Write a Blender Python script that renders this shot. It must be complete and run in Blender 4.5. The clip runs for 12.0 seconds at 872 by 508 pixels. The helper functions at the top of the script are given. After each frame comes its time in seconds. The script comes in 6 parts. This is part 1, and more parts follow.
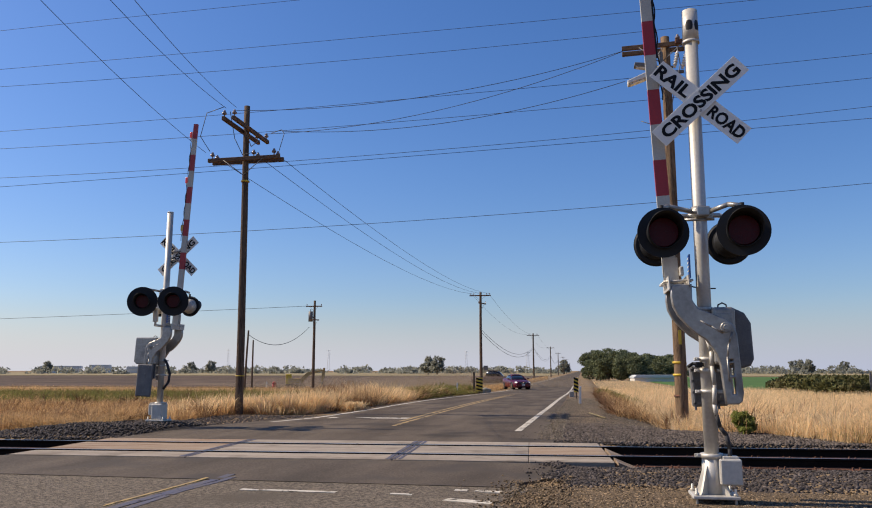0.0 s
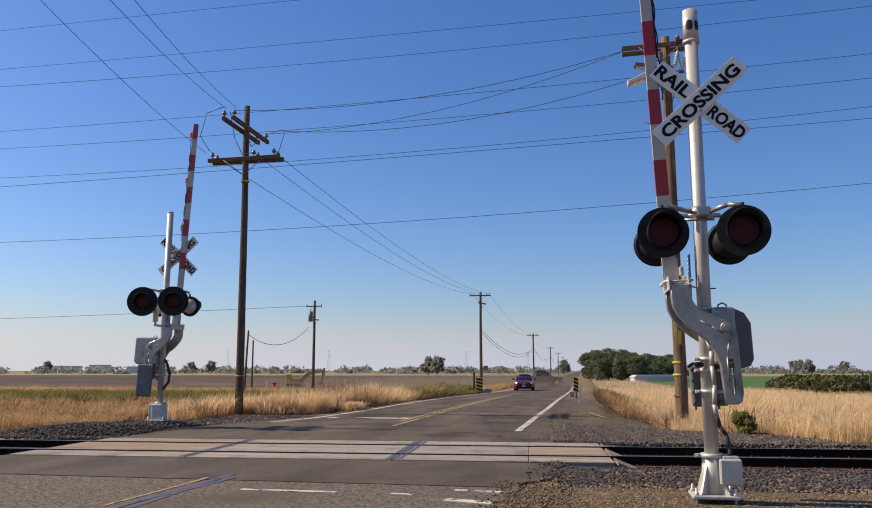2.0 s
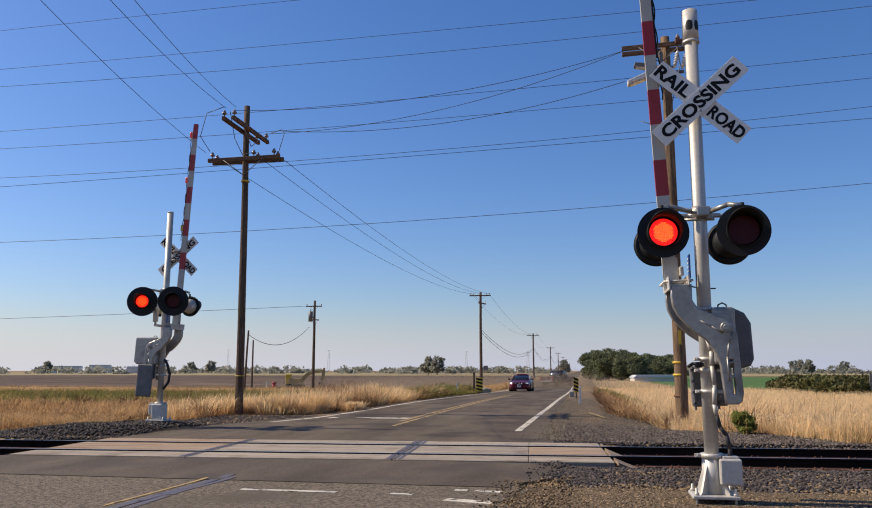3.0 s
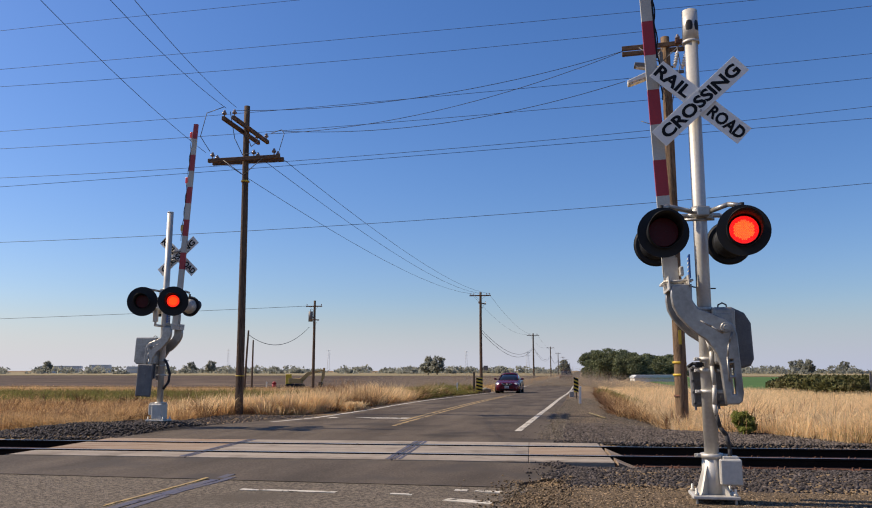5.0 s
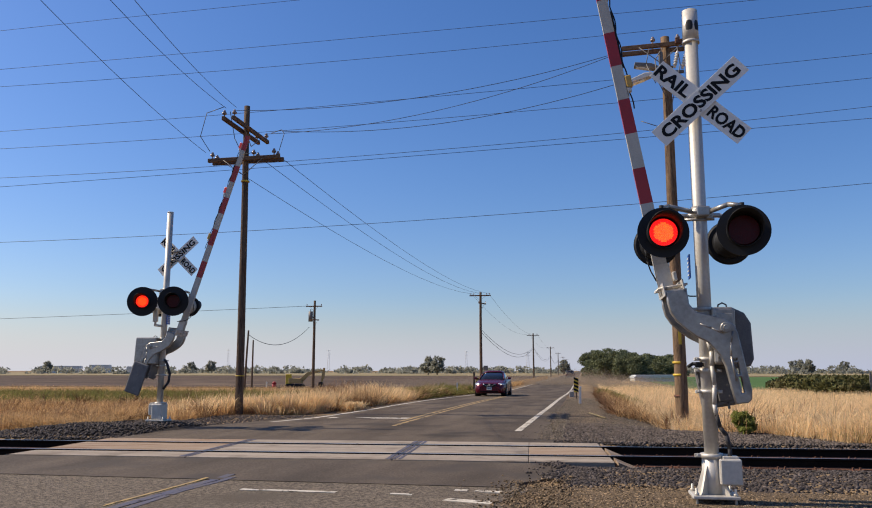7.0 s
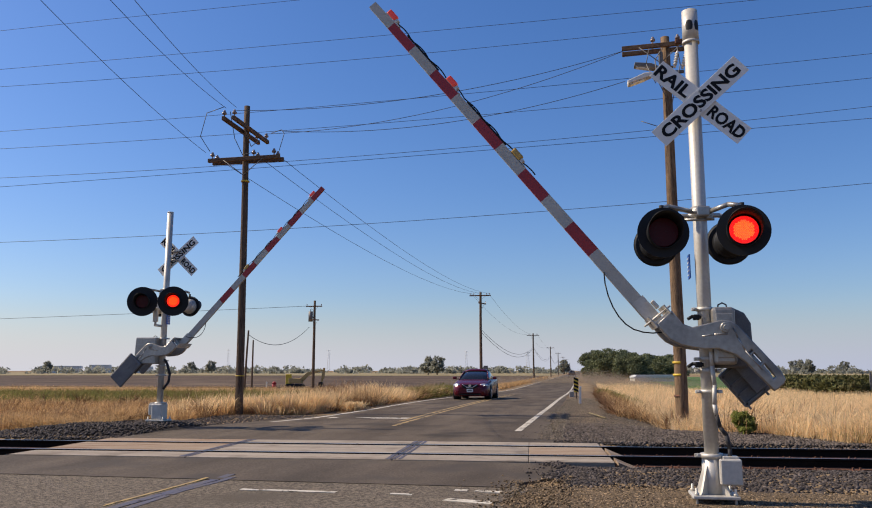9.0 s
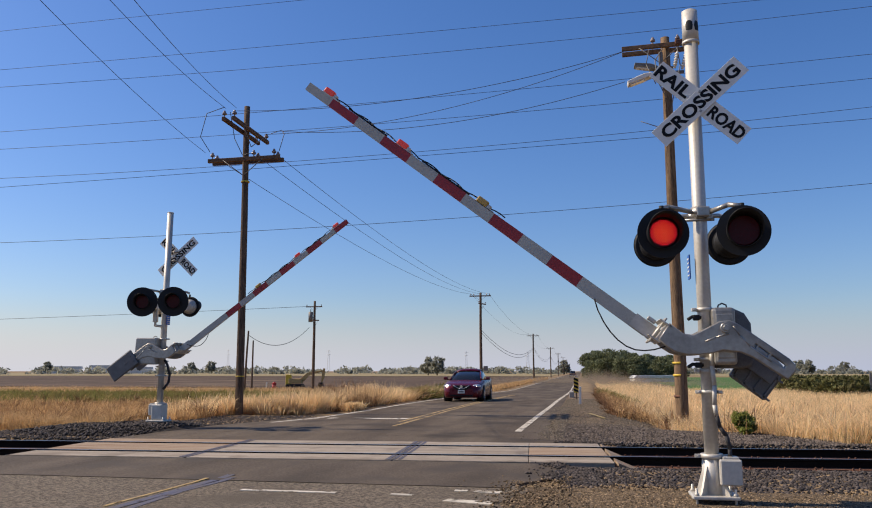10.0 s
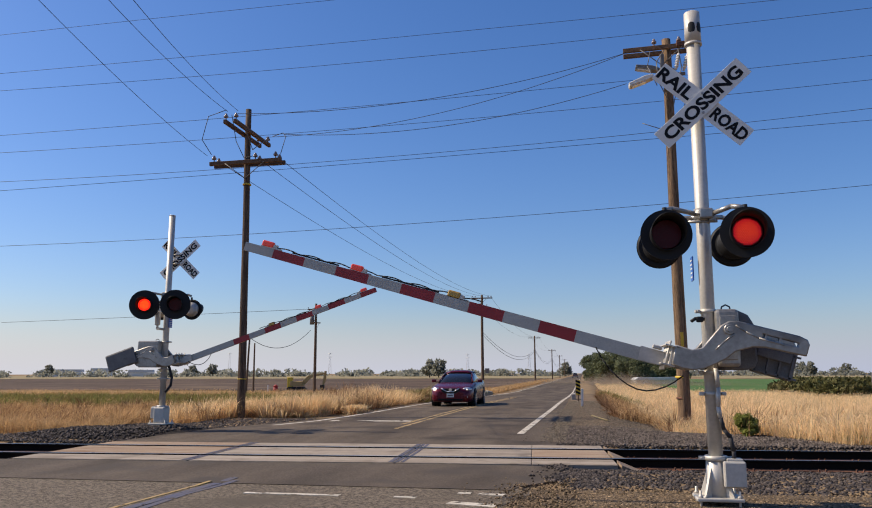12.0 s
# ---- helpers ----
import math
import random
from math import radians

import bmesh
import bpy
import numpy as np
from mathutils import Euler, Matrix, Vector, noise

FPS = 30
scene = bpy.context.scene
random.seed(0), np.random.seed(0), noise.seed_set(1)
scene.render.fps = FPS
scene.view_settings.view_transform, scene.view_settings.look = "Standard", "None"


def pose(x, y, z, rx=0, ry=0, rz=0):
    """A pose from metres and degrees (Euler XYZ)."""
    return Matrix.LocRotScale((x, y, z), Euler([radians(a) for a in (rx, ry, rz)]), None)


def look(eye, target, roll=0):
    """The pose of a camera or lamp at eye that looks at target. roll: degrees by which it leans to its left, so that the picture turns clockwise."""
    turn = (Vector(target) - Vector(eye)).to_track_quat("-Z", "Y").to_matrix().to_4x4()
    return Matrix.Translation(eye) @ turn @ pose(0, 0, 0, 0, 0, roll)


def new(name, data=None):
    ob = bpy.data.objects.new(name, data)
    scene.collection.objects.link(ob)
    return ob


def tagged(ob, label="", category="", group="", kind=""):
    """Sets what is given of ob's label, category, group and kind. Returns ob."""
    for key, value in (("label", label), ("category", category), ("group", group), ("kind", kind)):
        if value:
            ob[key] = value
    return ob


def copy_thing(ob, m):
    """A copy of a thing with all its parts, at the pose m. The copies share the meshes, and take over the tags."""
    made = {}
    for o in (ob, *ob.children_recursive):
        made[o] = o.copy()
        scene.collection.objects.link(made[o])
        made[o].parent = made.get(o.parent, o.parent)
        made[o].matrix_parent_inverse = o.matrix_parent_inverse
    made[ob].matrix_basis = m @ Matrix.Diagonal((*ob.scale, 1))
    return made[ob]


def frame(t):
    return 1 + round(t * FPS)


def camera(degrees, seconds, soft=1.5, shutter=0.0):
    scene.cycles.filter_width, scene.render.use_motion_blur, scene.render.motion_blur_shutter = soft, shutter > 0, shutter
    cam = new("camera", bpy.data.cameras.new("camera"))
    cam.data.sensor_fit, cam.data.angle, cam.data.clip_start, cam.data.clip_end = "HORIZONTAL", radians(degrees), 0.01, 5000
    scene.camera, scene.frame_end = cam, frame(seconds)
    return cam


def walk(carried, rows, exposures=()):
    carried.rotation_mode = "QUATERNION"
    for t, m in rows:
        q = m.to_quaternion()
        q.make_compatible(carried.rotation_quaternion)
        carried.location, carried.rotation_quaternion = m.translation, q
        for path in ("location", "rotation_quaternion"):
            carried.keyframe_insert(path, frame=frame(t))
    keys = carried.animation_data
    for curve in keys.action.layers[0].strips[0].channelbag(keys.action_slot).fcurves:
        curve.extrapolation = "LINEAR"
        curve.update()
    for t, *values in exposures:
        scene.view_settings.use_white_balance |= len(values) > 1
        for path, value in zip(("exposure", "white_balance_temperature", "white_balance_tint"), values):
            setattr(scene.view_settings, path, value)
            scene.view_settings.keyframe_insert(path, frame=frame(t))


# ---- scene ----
# ---- camera ----
cam = camera(58.5, 12.0, soft=1.05)
EYE = (0.0, 0.0, 1.33)


def aim(up=0.0, side=0.0, roll=0.0, step=0.0):
    """The standing camera, nudged by small turns in degrees and a step to the side in metres."""
    return pose(EYE[0] + step, EYE[1], EYE[2], 98.51 + up, roll, 10.48 + side)


walk(cam, [(0, aim()), (9.0, aim()), (9.5, aim(0.06, 0.0)), (10.0, aim(0.03, 0.0)), (10.5, aim(0.06, -0.02)),
           (11.0, aim(0.07, 0.0)), (11.3, aim(0.1, 0.04, 0.02, -0.006)), (11.5, aim(0.15, 0.08, 0.06, -0.012)), (12.0, aim(0.2, 0.1, 0.12, -0.02))])

# ---- world and sun ----
SUN_EL, SUN_AZ = 42.5, 170.0
right = Vector((math.cos(radians(10.48)), math.sin(radians(10.48)), 0))
ahead = Vector((-math.sin(radians(10.48)), math.cos(radians(10.48)), 0))
to_sun = (right * math.cos(radians(SUN_AZ)) + ahead * math.sin(radians(SUN_AZ))) * math.cos(radians(SUN_EL)) + Vector((0, 0, math.sin(radians(SUN_EL))))
world = bpy.data.worlds.new("world")
scene.world = world
world.use_nodes = True
wn = world.node_tree
sky = wn.nodes.new("ShaderNodeTexSky")
sky.sky_type = "NISHITA"
sky.sun_disc = False
sky.sun_elevation = radians(SUN_EL)
sky.sun_rotation = math.atan2(to_sun.x, to_sun.y)
sky.air_density, sky.dust_density, sky.ozone_density = 1.1, 0.9, 2.2
wn.nodes["Background"].inputs["Strength"].default_value = 0.087
# deep blue overhead, pale haze low over the plain
hue = wn.nodes.new("ShaderNodeHueSaturation")
hue.inputs["Saturation"].default_value = 1.25
tint = wn.nodes.new("ShaderNodeMix")
tint.data_type, tint.blend_type = "RGBA", "MULTIPLY"
tint.inputs["Factor"].default_value = 1.0
tint.inputs[7].default_value = (0.92, 1.0, 1.3, 1)
dirn = wn.nodes.new("ShaderNodeTexCoord")
parts_xyz = wn.nodes.new("ShaderNodeSeparateXYZ")
low = wn.nodes.new("ShaderNodeMapRange")
low.interpolation_type = "SMOOTHERSTEP"
low.inputs["From Min"].default_value, low.inputs["From Max"].default_value = -0.02, 0.105
low.inputs["To Min"].default_value, low.inputs["To Max"].default_value = 0.85, 0.0
haze = wn.nodes.new("ShaderNodeMix")
haze.data_type = "RGBA"
glow = wn.nodes.new("ShaderNodeMapRange")
glow.inputs["From Min"].default_value, glow.inputs["From Max"].default_value = -0.6, 0.35
veil = wn.nodes.new("ShaderNodeMix")
veil.data_type = "RGBA"
veil.inputs[6].default_value, veil.inputs[7].default_value = (7.1, 7.1, 7.9, 1), (5.2, 5.6, 7.2, 1)
wn.links.new(sky.outputs["Color"], hue.inputs["Color"])
wn.links.new(hue.outputs["Color"], tint.inputs[6])
wn.links.new(dirn.outputs["Generated"], parts_xyz.inputs[0])
wn.links.new(parts_xyz.outputs["Z"], low.inputs["Value"])
wn.links.new(parts_xyz.outputs["X"], glow.inputs["Value"])
wn.links.new(glow.outputs[0], veil.inputs["Factor"])
wn.links.new(veil.outputs[2], haze.inputs[7])
wn.links.new(low.outputs[0], haze.inputs["Factor"])
wn.links.new(tint.outputs[2], haze.inputs[6])
wn.links.new(haze.outputs[2], wn.nodes["Background"].inputs["Color"])
sun_data = bpy.data.lights.new("sun", "SUN")
sun_data.energy, sun_data.angle, sun_data.color = 5.0, radians(0.53), (1.0, 0.86, 0.68)
sun = new("sun", sun_data)
sun.matrix_world = look(to_sun * 100, (0, 0, 0))
scene.view_settings.exposure = 0.2


# ---- materials ----
def mat(name, base, other=None, rough=0.6, metal=0.0, scale=8.0, fine=90.0, bump=0.25, depth=0.004, per="", spread=0.0, stretch=None, island=False,
        emit=None, power=0.0, spec=0.5, stain=None, stain_scale=1.2, stain_at=0.55, alpha=1.0, coat=0.0, thin=0.0, contrast=0.3, wear=0.0, wear_scale=6.0):
    """A procedural surface: two colours mixed by coarse and fine noise, a stain, relief and slight gloss changes."""
    m = bpy.data.materials.new(name)
    m.use_nodes = True
    t = m.node_tree
    n, l = t.nodes, t.links
    b = n["Principled BSDF"]
    other = other or tuple(c * 0.72 for c in base)
    tc = n.new("ShaderNodeTexCoord")
    src = tc.outputs["Object"]
    if stretch:
        mp = n.new("ShaderNodeMapping")
        mp.inputs["Scale"].default_value = stretch
        l.new(src, mp.inputs["Vector"])
        src = mp.outputs["Vector"]
    coarse, small = n.new("ShaderNodeTexNoise"), n.new("ShaderNodeTexNoise")
    for node, s, d in ((coarse, scale, 5), (small, fine, 3)):
        node.inputs["Scale"].default_value = s
        node.inputs["Detail"].default_value = d
        l.new(src, node.inputs["Vector"])
    add = n.new("ShaderNodeMath")
    add.operation = "ADD"
    l.new(coarse.outputs["Fac"], add.inputs[0])
    l.new(small.outputs["Fac"], add.inputs[1])
    rmp = n.new("ShaderNodeMapRange")
    rmp.inputs["From Min"].default_value, rmp.inputs["From Max"].default_value = 1 - contrast, 1 + contrast
    l.new(add.outputs[0], rmp.inputs["Value"])
    mix = n.new("ShaderNodeMix")
    mix.data_type = "RGBA"
    l.new(rmp.outputs[0], mix.inputs["Factor"])
    mix.inputs[6].default_value, mix.inputs[7].default_value = (*base, 1), (*other, 1)
    out = mix.outputs[2]
    if stain:
        sn = n.new("ShaderNodeTexNoise")
        sn.inputs["Scale"].default_value = stain_scale
        sn.inputs["Detail"].default_value = 6
        l.new(tc.outputs["Object"], sn.inputs["Vector"])
        sr = n.new("ShaderNodeMapRange")
        sr.inputs["From Min"].default_value, sr.inputs["From Max"].default_value = stain_at, stain_at + 0.14
        l.new(sn.outputs["Fac"], sr.inputs["Value"])
        sm = n.new("ShaderNodeMix")
        sm.data_type = "RGBA"
        l.new(sr.outputs[0], sm.inputs["Factor"])
        l.new(out, sm.inputs[6])
        sm.inputs[7].default_value = (*stain, 1)
        out = sm.outputs[2]
    if spread:
        if island:
            g = n.new("ShaderNodeNewGeometry").outputs["Random Per Island"]
        else:
            g = n.new("ShaderNodeObjectInfo").outputs["Random"]
        r = n.new("ShaderNodeMapRange")
        r.inputs["To Min"].default_value, r.inputs["To Max"].default_value = 1 - spread, 1 + spread
        l.new(g, r.inputs["Value"])
        hs = n.new("ShaderNodeHueSaturation")
        l.new(r.outputs[0], hs.inputs["Value"])
        l.new(out, hs.inputs["Color"])
        out = hs.outputs["Color"]
    l.new(out, b.inputs["Base Color"])
    rr = n.new("ShaderNodeMapRange")
    rr.inputs["To Min"].default_value, rr.inputs["To Max"].default_value = max(0.03, rough - 0.1), min(1, rough + 0.1)
    l.new(coarse.outputs["Fac"], rr.inputs["Value"])
    l.new(rr.outputs[0], b.inputs["Roughness"])
    b.inputs["Metallic"].default_value = metal
    b.inputs["Specular IOR Level"].default_value = spec
    b.inputs["Coat Weight"].default_value = coat
    b.inputs["Alpha"].default_value = alpha
    if bump:
        bp = n.new("ShaderNodeBump")
        bp.inputs["Strength"].default_value, bp.inputs["Distance"].default_value = bump, depth
        l.new(add.outputs[0], bp.inputs["Height"])
        l.new(bp.outputs[0], b.inputs["Normal"])
    if wear:
        # worn through to what lies beneath
        wv = n.new("ShaderNodeTexNoise")
        wv.inputs["Scale"].default_value, wv.inputs["Detail"].default_value, wv.inputs["Roughness"].default_value = wear_scale, 8, 0.7
        l.new(tc.outputs["Object"], wv.inputs["Vector"])
        wr = n.new("ShaderNodeMapRange")
        wr.inputs["From Min"].default_value, wr.inputs["From Max"].default_value = wear - 0.03, wear + 0.03
        l.new(wv.outputs["Fac"], wr.inputs["Value"])
        l.new(wr.outputs[0], b.inputs["Alpha"])
    if thin:
        # light shines through thin blades and leaves
        tr, ms = n.new("ShaderNodeBsdfTranslucent"), n.new("ShaderNodeMixShader")
        l.new(out, tr.inputs["Color"])
        ms.inputs["Fac"].default_value = thin
        l.new(b.outputs[0], ms.inputs[1])
        l.new(tr.outputs[0], ms.inputs[2])
        l.new(ms.outputs[0], n["Material Output"].inputs["Surface"])
    if emit:
        b.inputs["Emission Color"].default_value = (*emit, 1)
        b.inputs["Emission Strength"].default_value = power
    return m


M_EARTH = mat("dry_earth", (0.3, 0.21, 0.115), (0.16, 0.108, 0.06), rough=0.95, scale=0.25, fine=9, bump=0.6, depth=0.03, spec=0.1)
M_VERGE = mat("dirt_verge", (0.23, 0.165, 0.105), (0.09, 0.06, 0.038), contrast=0.2, rough=0.95, scale=1.2, fine=22, bump=0.8, depth=0.02, spec=0.1)
M_PLOUGH = mat("ploughed_soil", (0.135, 0.092, 0.063), (0.05, 0.036, 0.025), rough=0.95, scale=0.12, fine=0.9, contrast=0.16, bump=0.5, depth=0.1, spec=0.1, stretch=(0.25, 1, 1),
               stain=(0.2, 0.145, 0.09), stain_scale=0.02, stain_at=0.58)
M_STUBBLE = mat("pale_stubble", (0.3, 0.24, 0.13), (0.22, 0.18, 0.1), rough=0.95, scale=0.05, fine=1.0, bump=0.2, spec=0.1)
M_CROP = mat("green_crop", (0.075, 0.14, 0.03), (0.05, 0.1, 0.022), rough=0.9, scale=0.1, fine=2.0, bump=0.3, spec=0.2)
M_ROAD = mat("asphalt", (0.14, 0.108, 0.076), (0.058, 0.044, 0.032), rough=0.9, scale=0.9, contrast=0.19, fine=60, bump=0.7, depth=0.008, spec=0.15,
             stretch=(1.1, 0.2, 1), stain=(0.052, 0.041, 0.031), stain_scale=0.6, stain_at=0.52)
M_ROAD_OLD = mat("old_coarse_asphalt", (0.225, 0.18, 0.132), (0.05, 0.041, 0.031), rough=0.92, scale=26, contrast=0.17, fine=75, bump=1.0, depth=0.014, spec=0.15,
                 stain=(0.105, 0.085, 0.063), stain_scale=0.45, stain_at=0.54)
M_PATCH = mat("newer_asphalt_patch", (0.115, 0.088, 0.062), (0.055, 0.042, 0.03), contrast=0.2, rough=0.88, scale=1.2, fine=60, bump=0.5, depth=0.005, spec=0.2, stretch=(1, 0.3, 1),
              stain=(0.065, 0.052, 0.04), stain_scale=0.9, stain_at=0.52)
M_CONCRETE = mat("crossing_concrete", (0.36, 0.3, 0.235), (0.22, 0.178, 0.135), rough=0.88, scale=1.3, fine=30, bump=0.35, spread=0.07, contrast=0.22,
                 stain=(0.2, 0.16, 0.12), stain_scale=1.7, stain_at=0.53, stretch=(0.25, 3, 1), spec=0.2)
M_PANEL_RUST = mat("rust_stained_panel", (0.35, 0.278, 0.198), (0.2, 0.115, 0.063), rough=0.88, scale=1.6, fine=9, bump=0.35, contrast=0.2, spread=0.06, stretch=(0.22, 4.5, 1), spec=0.2)
M_RUBBER = mat("black_rubber", (0.02, 0.02, 0.024), (0.035, 0.033, 0.035), rough=0.8, fine=60)
M_WHITE_LINE = mat("worn_white_paint", (0.62, 0.56, 0.46), (0.4, 0.35, 0.27), rough=0.8, scale=2, fine=35, stain=(0.24, 0.195, 0.145), stain_scale=5, stain_at=0.55, wear=0.43, wear_scale=3.5)
M_YELLOW_LINE = mat("worn_yellow_paint", (0.4, 0.26, 0.085), (0.26, 0.18, 0.08), rough=0.8, scale=2, fine=35, stain=(0.16, 0.125, 0.085), stain_scale=4, stain_at=0.55, wear=0.44, wear_scale=3.0)
M_BLUE_TAR = mat("dark_blue_sealant", (0.085, 0.09, 0.14), (0.12, 0.105, 0.1), rough=0.8, scale=2, fine=30, spec=0.15, wear=0.4, wear_scale=5)
M_BALLAST = mat("ballast_stone", (0.155, 0.125, 0.103), (0.055, 0.045, 0.038), rough=0.95, scale=3, fine=40, bump=0.4, depth=0.006, spread=0.5, island=True, spec=0.12)
M_BALLAST_DARK = mat("dark_ballast_stone", (0.1, 0.082, 0.072), (0.03, 0.025, 0.023), rough=0.9, scale=6, fine=40, bump=0.4, depth=0.006, spread=0.65, island=True, spec=0.2)
M_BALLAST_BED = mat("ballast_bed", (0.06, 0.05, 0.042), (0.022, 0.018, 0.016), rough=0.95, scale=14, fine=45, bump=1.0, depth=0.03, spec=0.1)
M_GRAVEL = mat("brown_gravel", (0.2, 0.145, 0.09), (0.06, 0.044, 0.029), rough=0.95, scale=22, fine=80, contrast=0.2, bump=1.0, depth=0.018, spec=0.1)
M_PEBBLE = mat("pebble", (0.26, 0.185, 0.112), (0.075, 0.055, 0.035), rough=0.95, spread=0.85, island=True, bump=0.2, spec=0.1)
M_RAIL = mat("dark_rail_steel", (0.02, 0.014, 0.011), (0.01, 0.008, 0.007), rough=1.0, scale=3, fine=50, spec=0.02)
M_RAIL_TOP = mat("polished_rail_head", (0.3, 0.28, 0.27), (0.2, 0.19, 0.19), rough=0.3, metal=1.0, scale=3, fine=50, bump=0.05)
M_RUST = mat("rusty_spike_plate", (0.2, 0.085, 0.045), (0.07, 0.034, 0.024), rough=0.9, scale=5, fine=50, contrast=0.15)
M_TIE = mat("weathered_tie_wood", (0.09, 0.07, 0.055), (0.05, 0.04, 0.03), rough=0.9, stretch=(3, 30, 30))
M_GALV = mat("galvanised_steel", (0.56, 0.525, 0.465), (0.45, 0.42, 0.365), rough=0.5, metal=0.25, scale=4, fine=30, bump=0.05, stain=(0.37, 0.34, 0.29), stain_scale=2.5, stain_at=0.6)
M_ALU = mat("cast_aluminium", (0.4, 0.375, 0.335), (0.27, 0.252, 0.225), rough=0.4, metal=0.6, scale=3, fine=22, bump=0.06, contrast=0.3, stain=(0.17, 0.16, 0.15), stain_scale=2.2, stain_at=0.56)
M_GREY_PLATE = mat("painted_grey_plate", (0.19, 0.18, 0.17), (0.125, 0.12, 0.115), rough=0.6, metal=0.2, scale=6, fine=60, bump=0.1, spec=0.3)
M_BLACK = mat("matt_black_paint", (0.007, 0.007, 0.008), (0.011, 0.011, 0.012), spec=0.3, rough=0.6, scale=6, fine=50, bump=0.08)
M_LENS = mat("dark_red_lens", (0.09, 0.004, 0.007), (0.05, 0.003, 0.005), spec=0.15, rough=0.25, scale=60, fine=120, bump=0.3)
M_LED = mat("lit_red_led", (0.8, 0.05, 0.02), (0.8, 0.05, 0.02), rough=0.4, emit=(1.0, 0.115, 0.016), power=2.0, bump=0)
M_LED_FAR = mat("lit_orange_led", (0.8, 0.1, 0.02), (0.8, 0.1, 0.02), rough=0.4, emit=(1.0, 0.065, 0.006), power=1.5, bump=0)
M_LED_BASE = mat("lit_red_array", (0.8, 0.04, 0.02), (0.8, 0.04, 0.02), rough=0.4, emit=(1.0, 0.012, 0.008), power=0.75, bump=0)
M_LED_TIP = mat("crimson_led_tip", (0.8, 0.02, 0.03), (0.8, 0.02, 0.03), rough=0.4, emit=(1.0, 0.012, 0.03), power=1.2, bump=0)
M_RUBBLE = mat("grey_concrete_rubble", (0.34, 0.31, 0.27), (0.22, 0.2, 0.17), rough=0.9)
M_ARM_LAMP = mat("red_arm_lamp", (0.7, 0.06, 0.04), (0.5, 0.04, 0.03), rough=0.3, emit=(1.0, 0.08, 0.04), power=0.1, bump=0)
M_ARM_AMBER = mat("amber_arm_lamp", (0.5, 0.32, 0.06), (0.4, 0.22, 0.05), rough=0.4, bump=0)
M_SIGN = mat("white_sign_sheeting", (0.74, 0.725, 0.67), (0.66, 0.645, 0.6), rough=0.6, scale=4, fine=60, bump=0.04, spec=0.3)
M_INK = mat("black_sign_ink", (0.005, 0.005, 0.006), rough=0.6, spec=0.2, bump=0)
M_BLUE_SIGN = mat("blue_notice", (0.03, 0.11, 0.42), (0.04, 0.13, 0.45), rough=0.5)
M_ARM_WHITE = mat("white_arm_sheeting", (0.46, 0.44, 0.385), (0.35, 0.335, 0.295), rough=0.55, scale=3, fine=60, bump=0.05, spec=0.3)
M_ARM_RED = mat("red_arm_sheeting", (0.33, 0.016, 0.02), (0.25, 0.012, 0.016), rough=0.45, scale=3, fine=60, bump=0.05)
M_WOOD = mat("weathered_pole_wood", (0.25, 0.165, 0.1), (0.075, 0.05, 0.033), rough=0.95, scale=2.5, fine=14, contrast=0.22, bump=0.6, depth=0.01, stretch=(8, 8, 0.5), spec=0.08)
M_WOOD_DARK = mat("darkened_pole_wood", (0.165, 0.115, 0.08), (0.055, 0.039, 0.028), rough=0.95, scale=2.5, fine=14, contrast=0.22, bump=0.6, depth=0.01, stretch=(8, 8, 0.5), spec=0.08)
M_ARMWOOD = mat("crossarm_wood", (0.19, 0.115, 0.07), (0.08, 0.05, 0.033), rough=0.9, scale=4, fine=20, bump=0.4, spec=0.15)
M_INSUL = mat("brown_porcelain", (0.12, 0.085, 0.08), (0.3, 0.25, 0.24), rough=0.3)
M_HEDGE = mat("olive_hedge_leaf", (0.125, 0.13, 0.045), (0.09, 0.075, 0.03), rough=0.8, scale=0.4, fine=3, bump=0, spread=0.45, island=True, spec=0.2, thin=0.25)
M_SHOULDER = mat("shoulder_gravel", (0.23, 0.19, 0.142), (0.1, 0.08, 0.06), rough=0.95, spread=0.45, island=True, bump=0.2, spec=0.15)
M_BUSH = mat("yellow_green_leaf", (0.3, 0.31, 0.075), (0.17, 0.19, 0.05), rough=0.85, bump=0, spread=0.45, island=True, thin=0.45, spec=0.15)
M_WIRE = mat("dark_wire", (0.03, 0.035, 0.045), rough=0.6, bump=0)
M_YELLOW = mat("yellow_marking", (0.65, 0.44, 0.03), (0.5, 0.33, 0.03), rough=0.6)
M_WHITEPAINT = mat("white_post_paint", (0.72, 0.7, 0.64), (0.55, 0.52, 0.46), rough=0.7)
M_GRASS = mat("dry_grass", (0.64, 0.43, 0.215), (0.43, 0.26, 0.115), rough=0.85, scale=0.35, fine=3, bump=0, spread=0.35, island=True, spec=0.15, thin=0.45)
M_GRASS_PALE = mat("pale_straw_grass", (0.88, 0.68, 0.4), (0.66, 0.46, 0.235), rough=0.85, scale=0.35, fine=3, bump=0, spread=0.4, island=True, spec=0.15, thin=0.5)
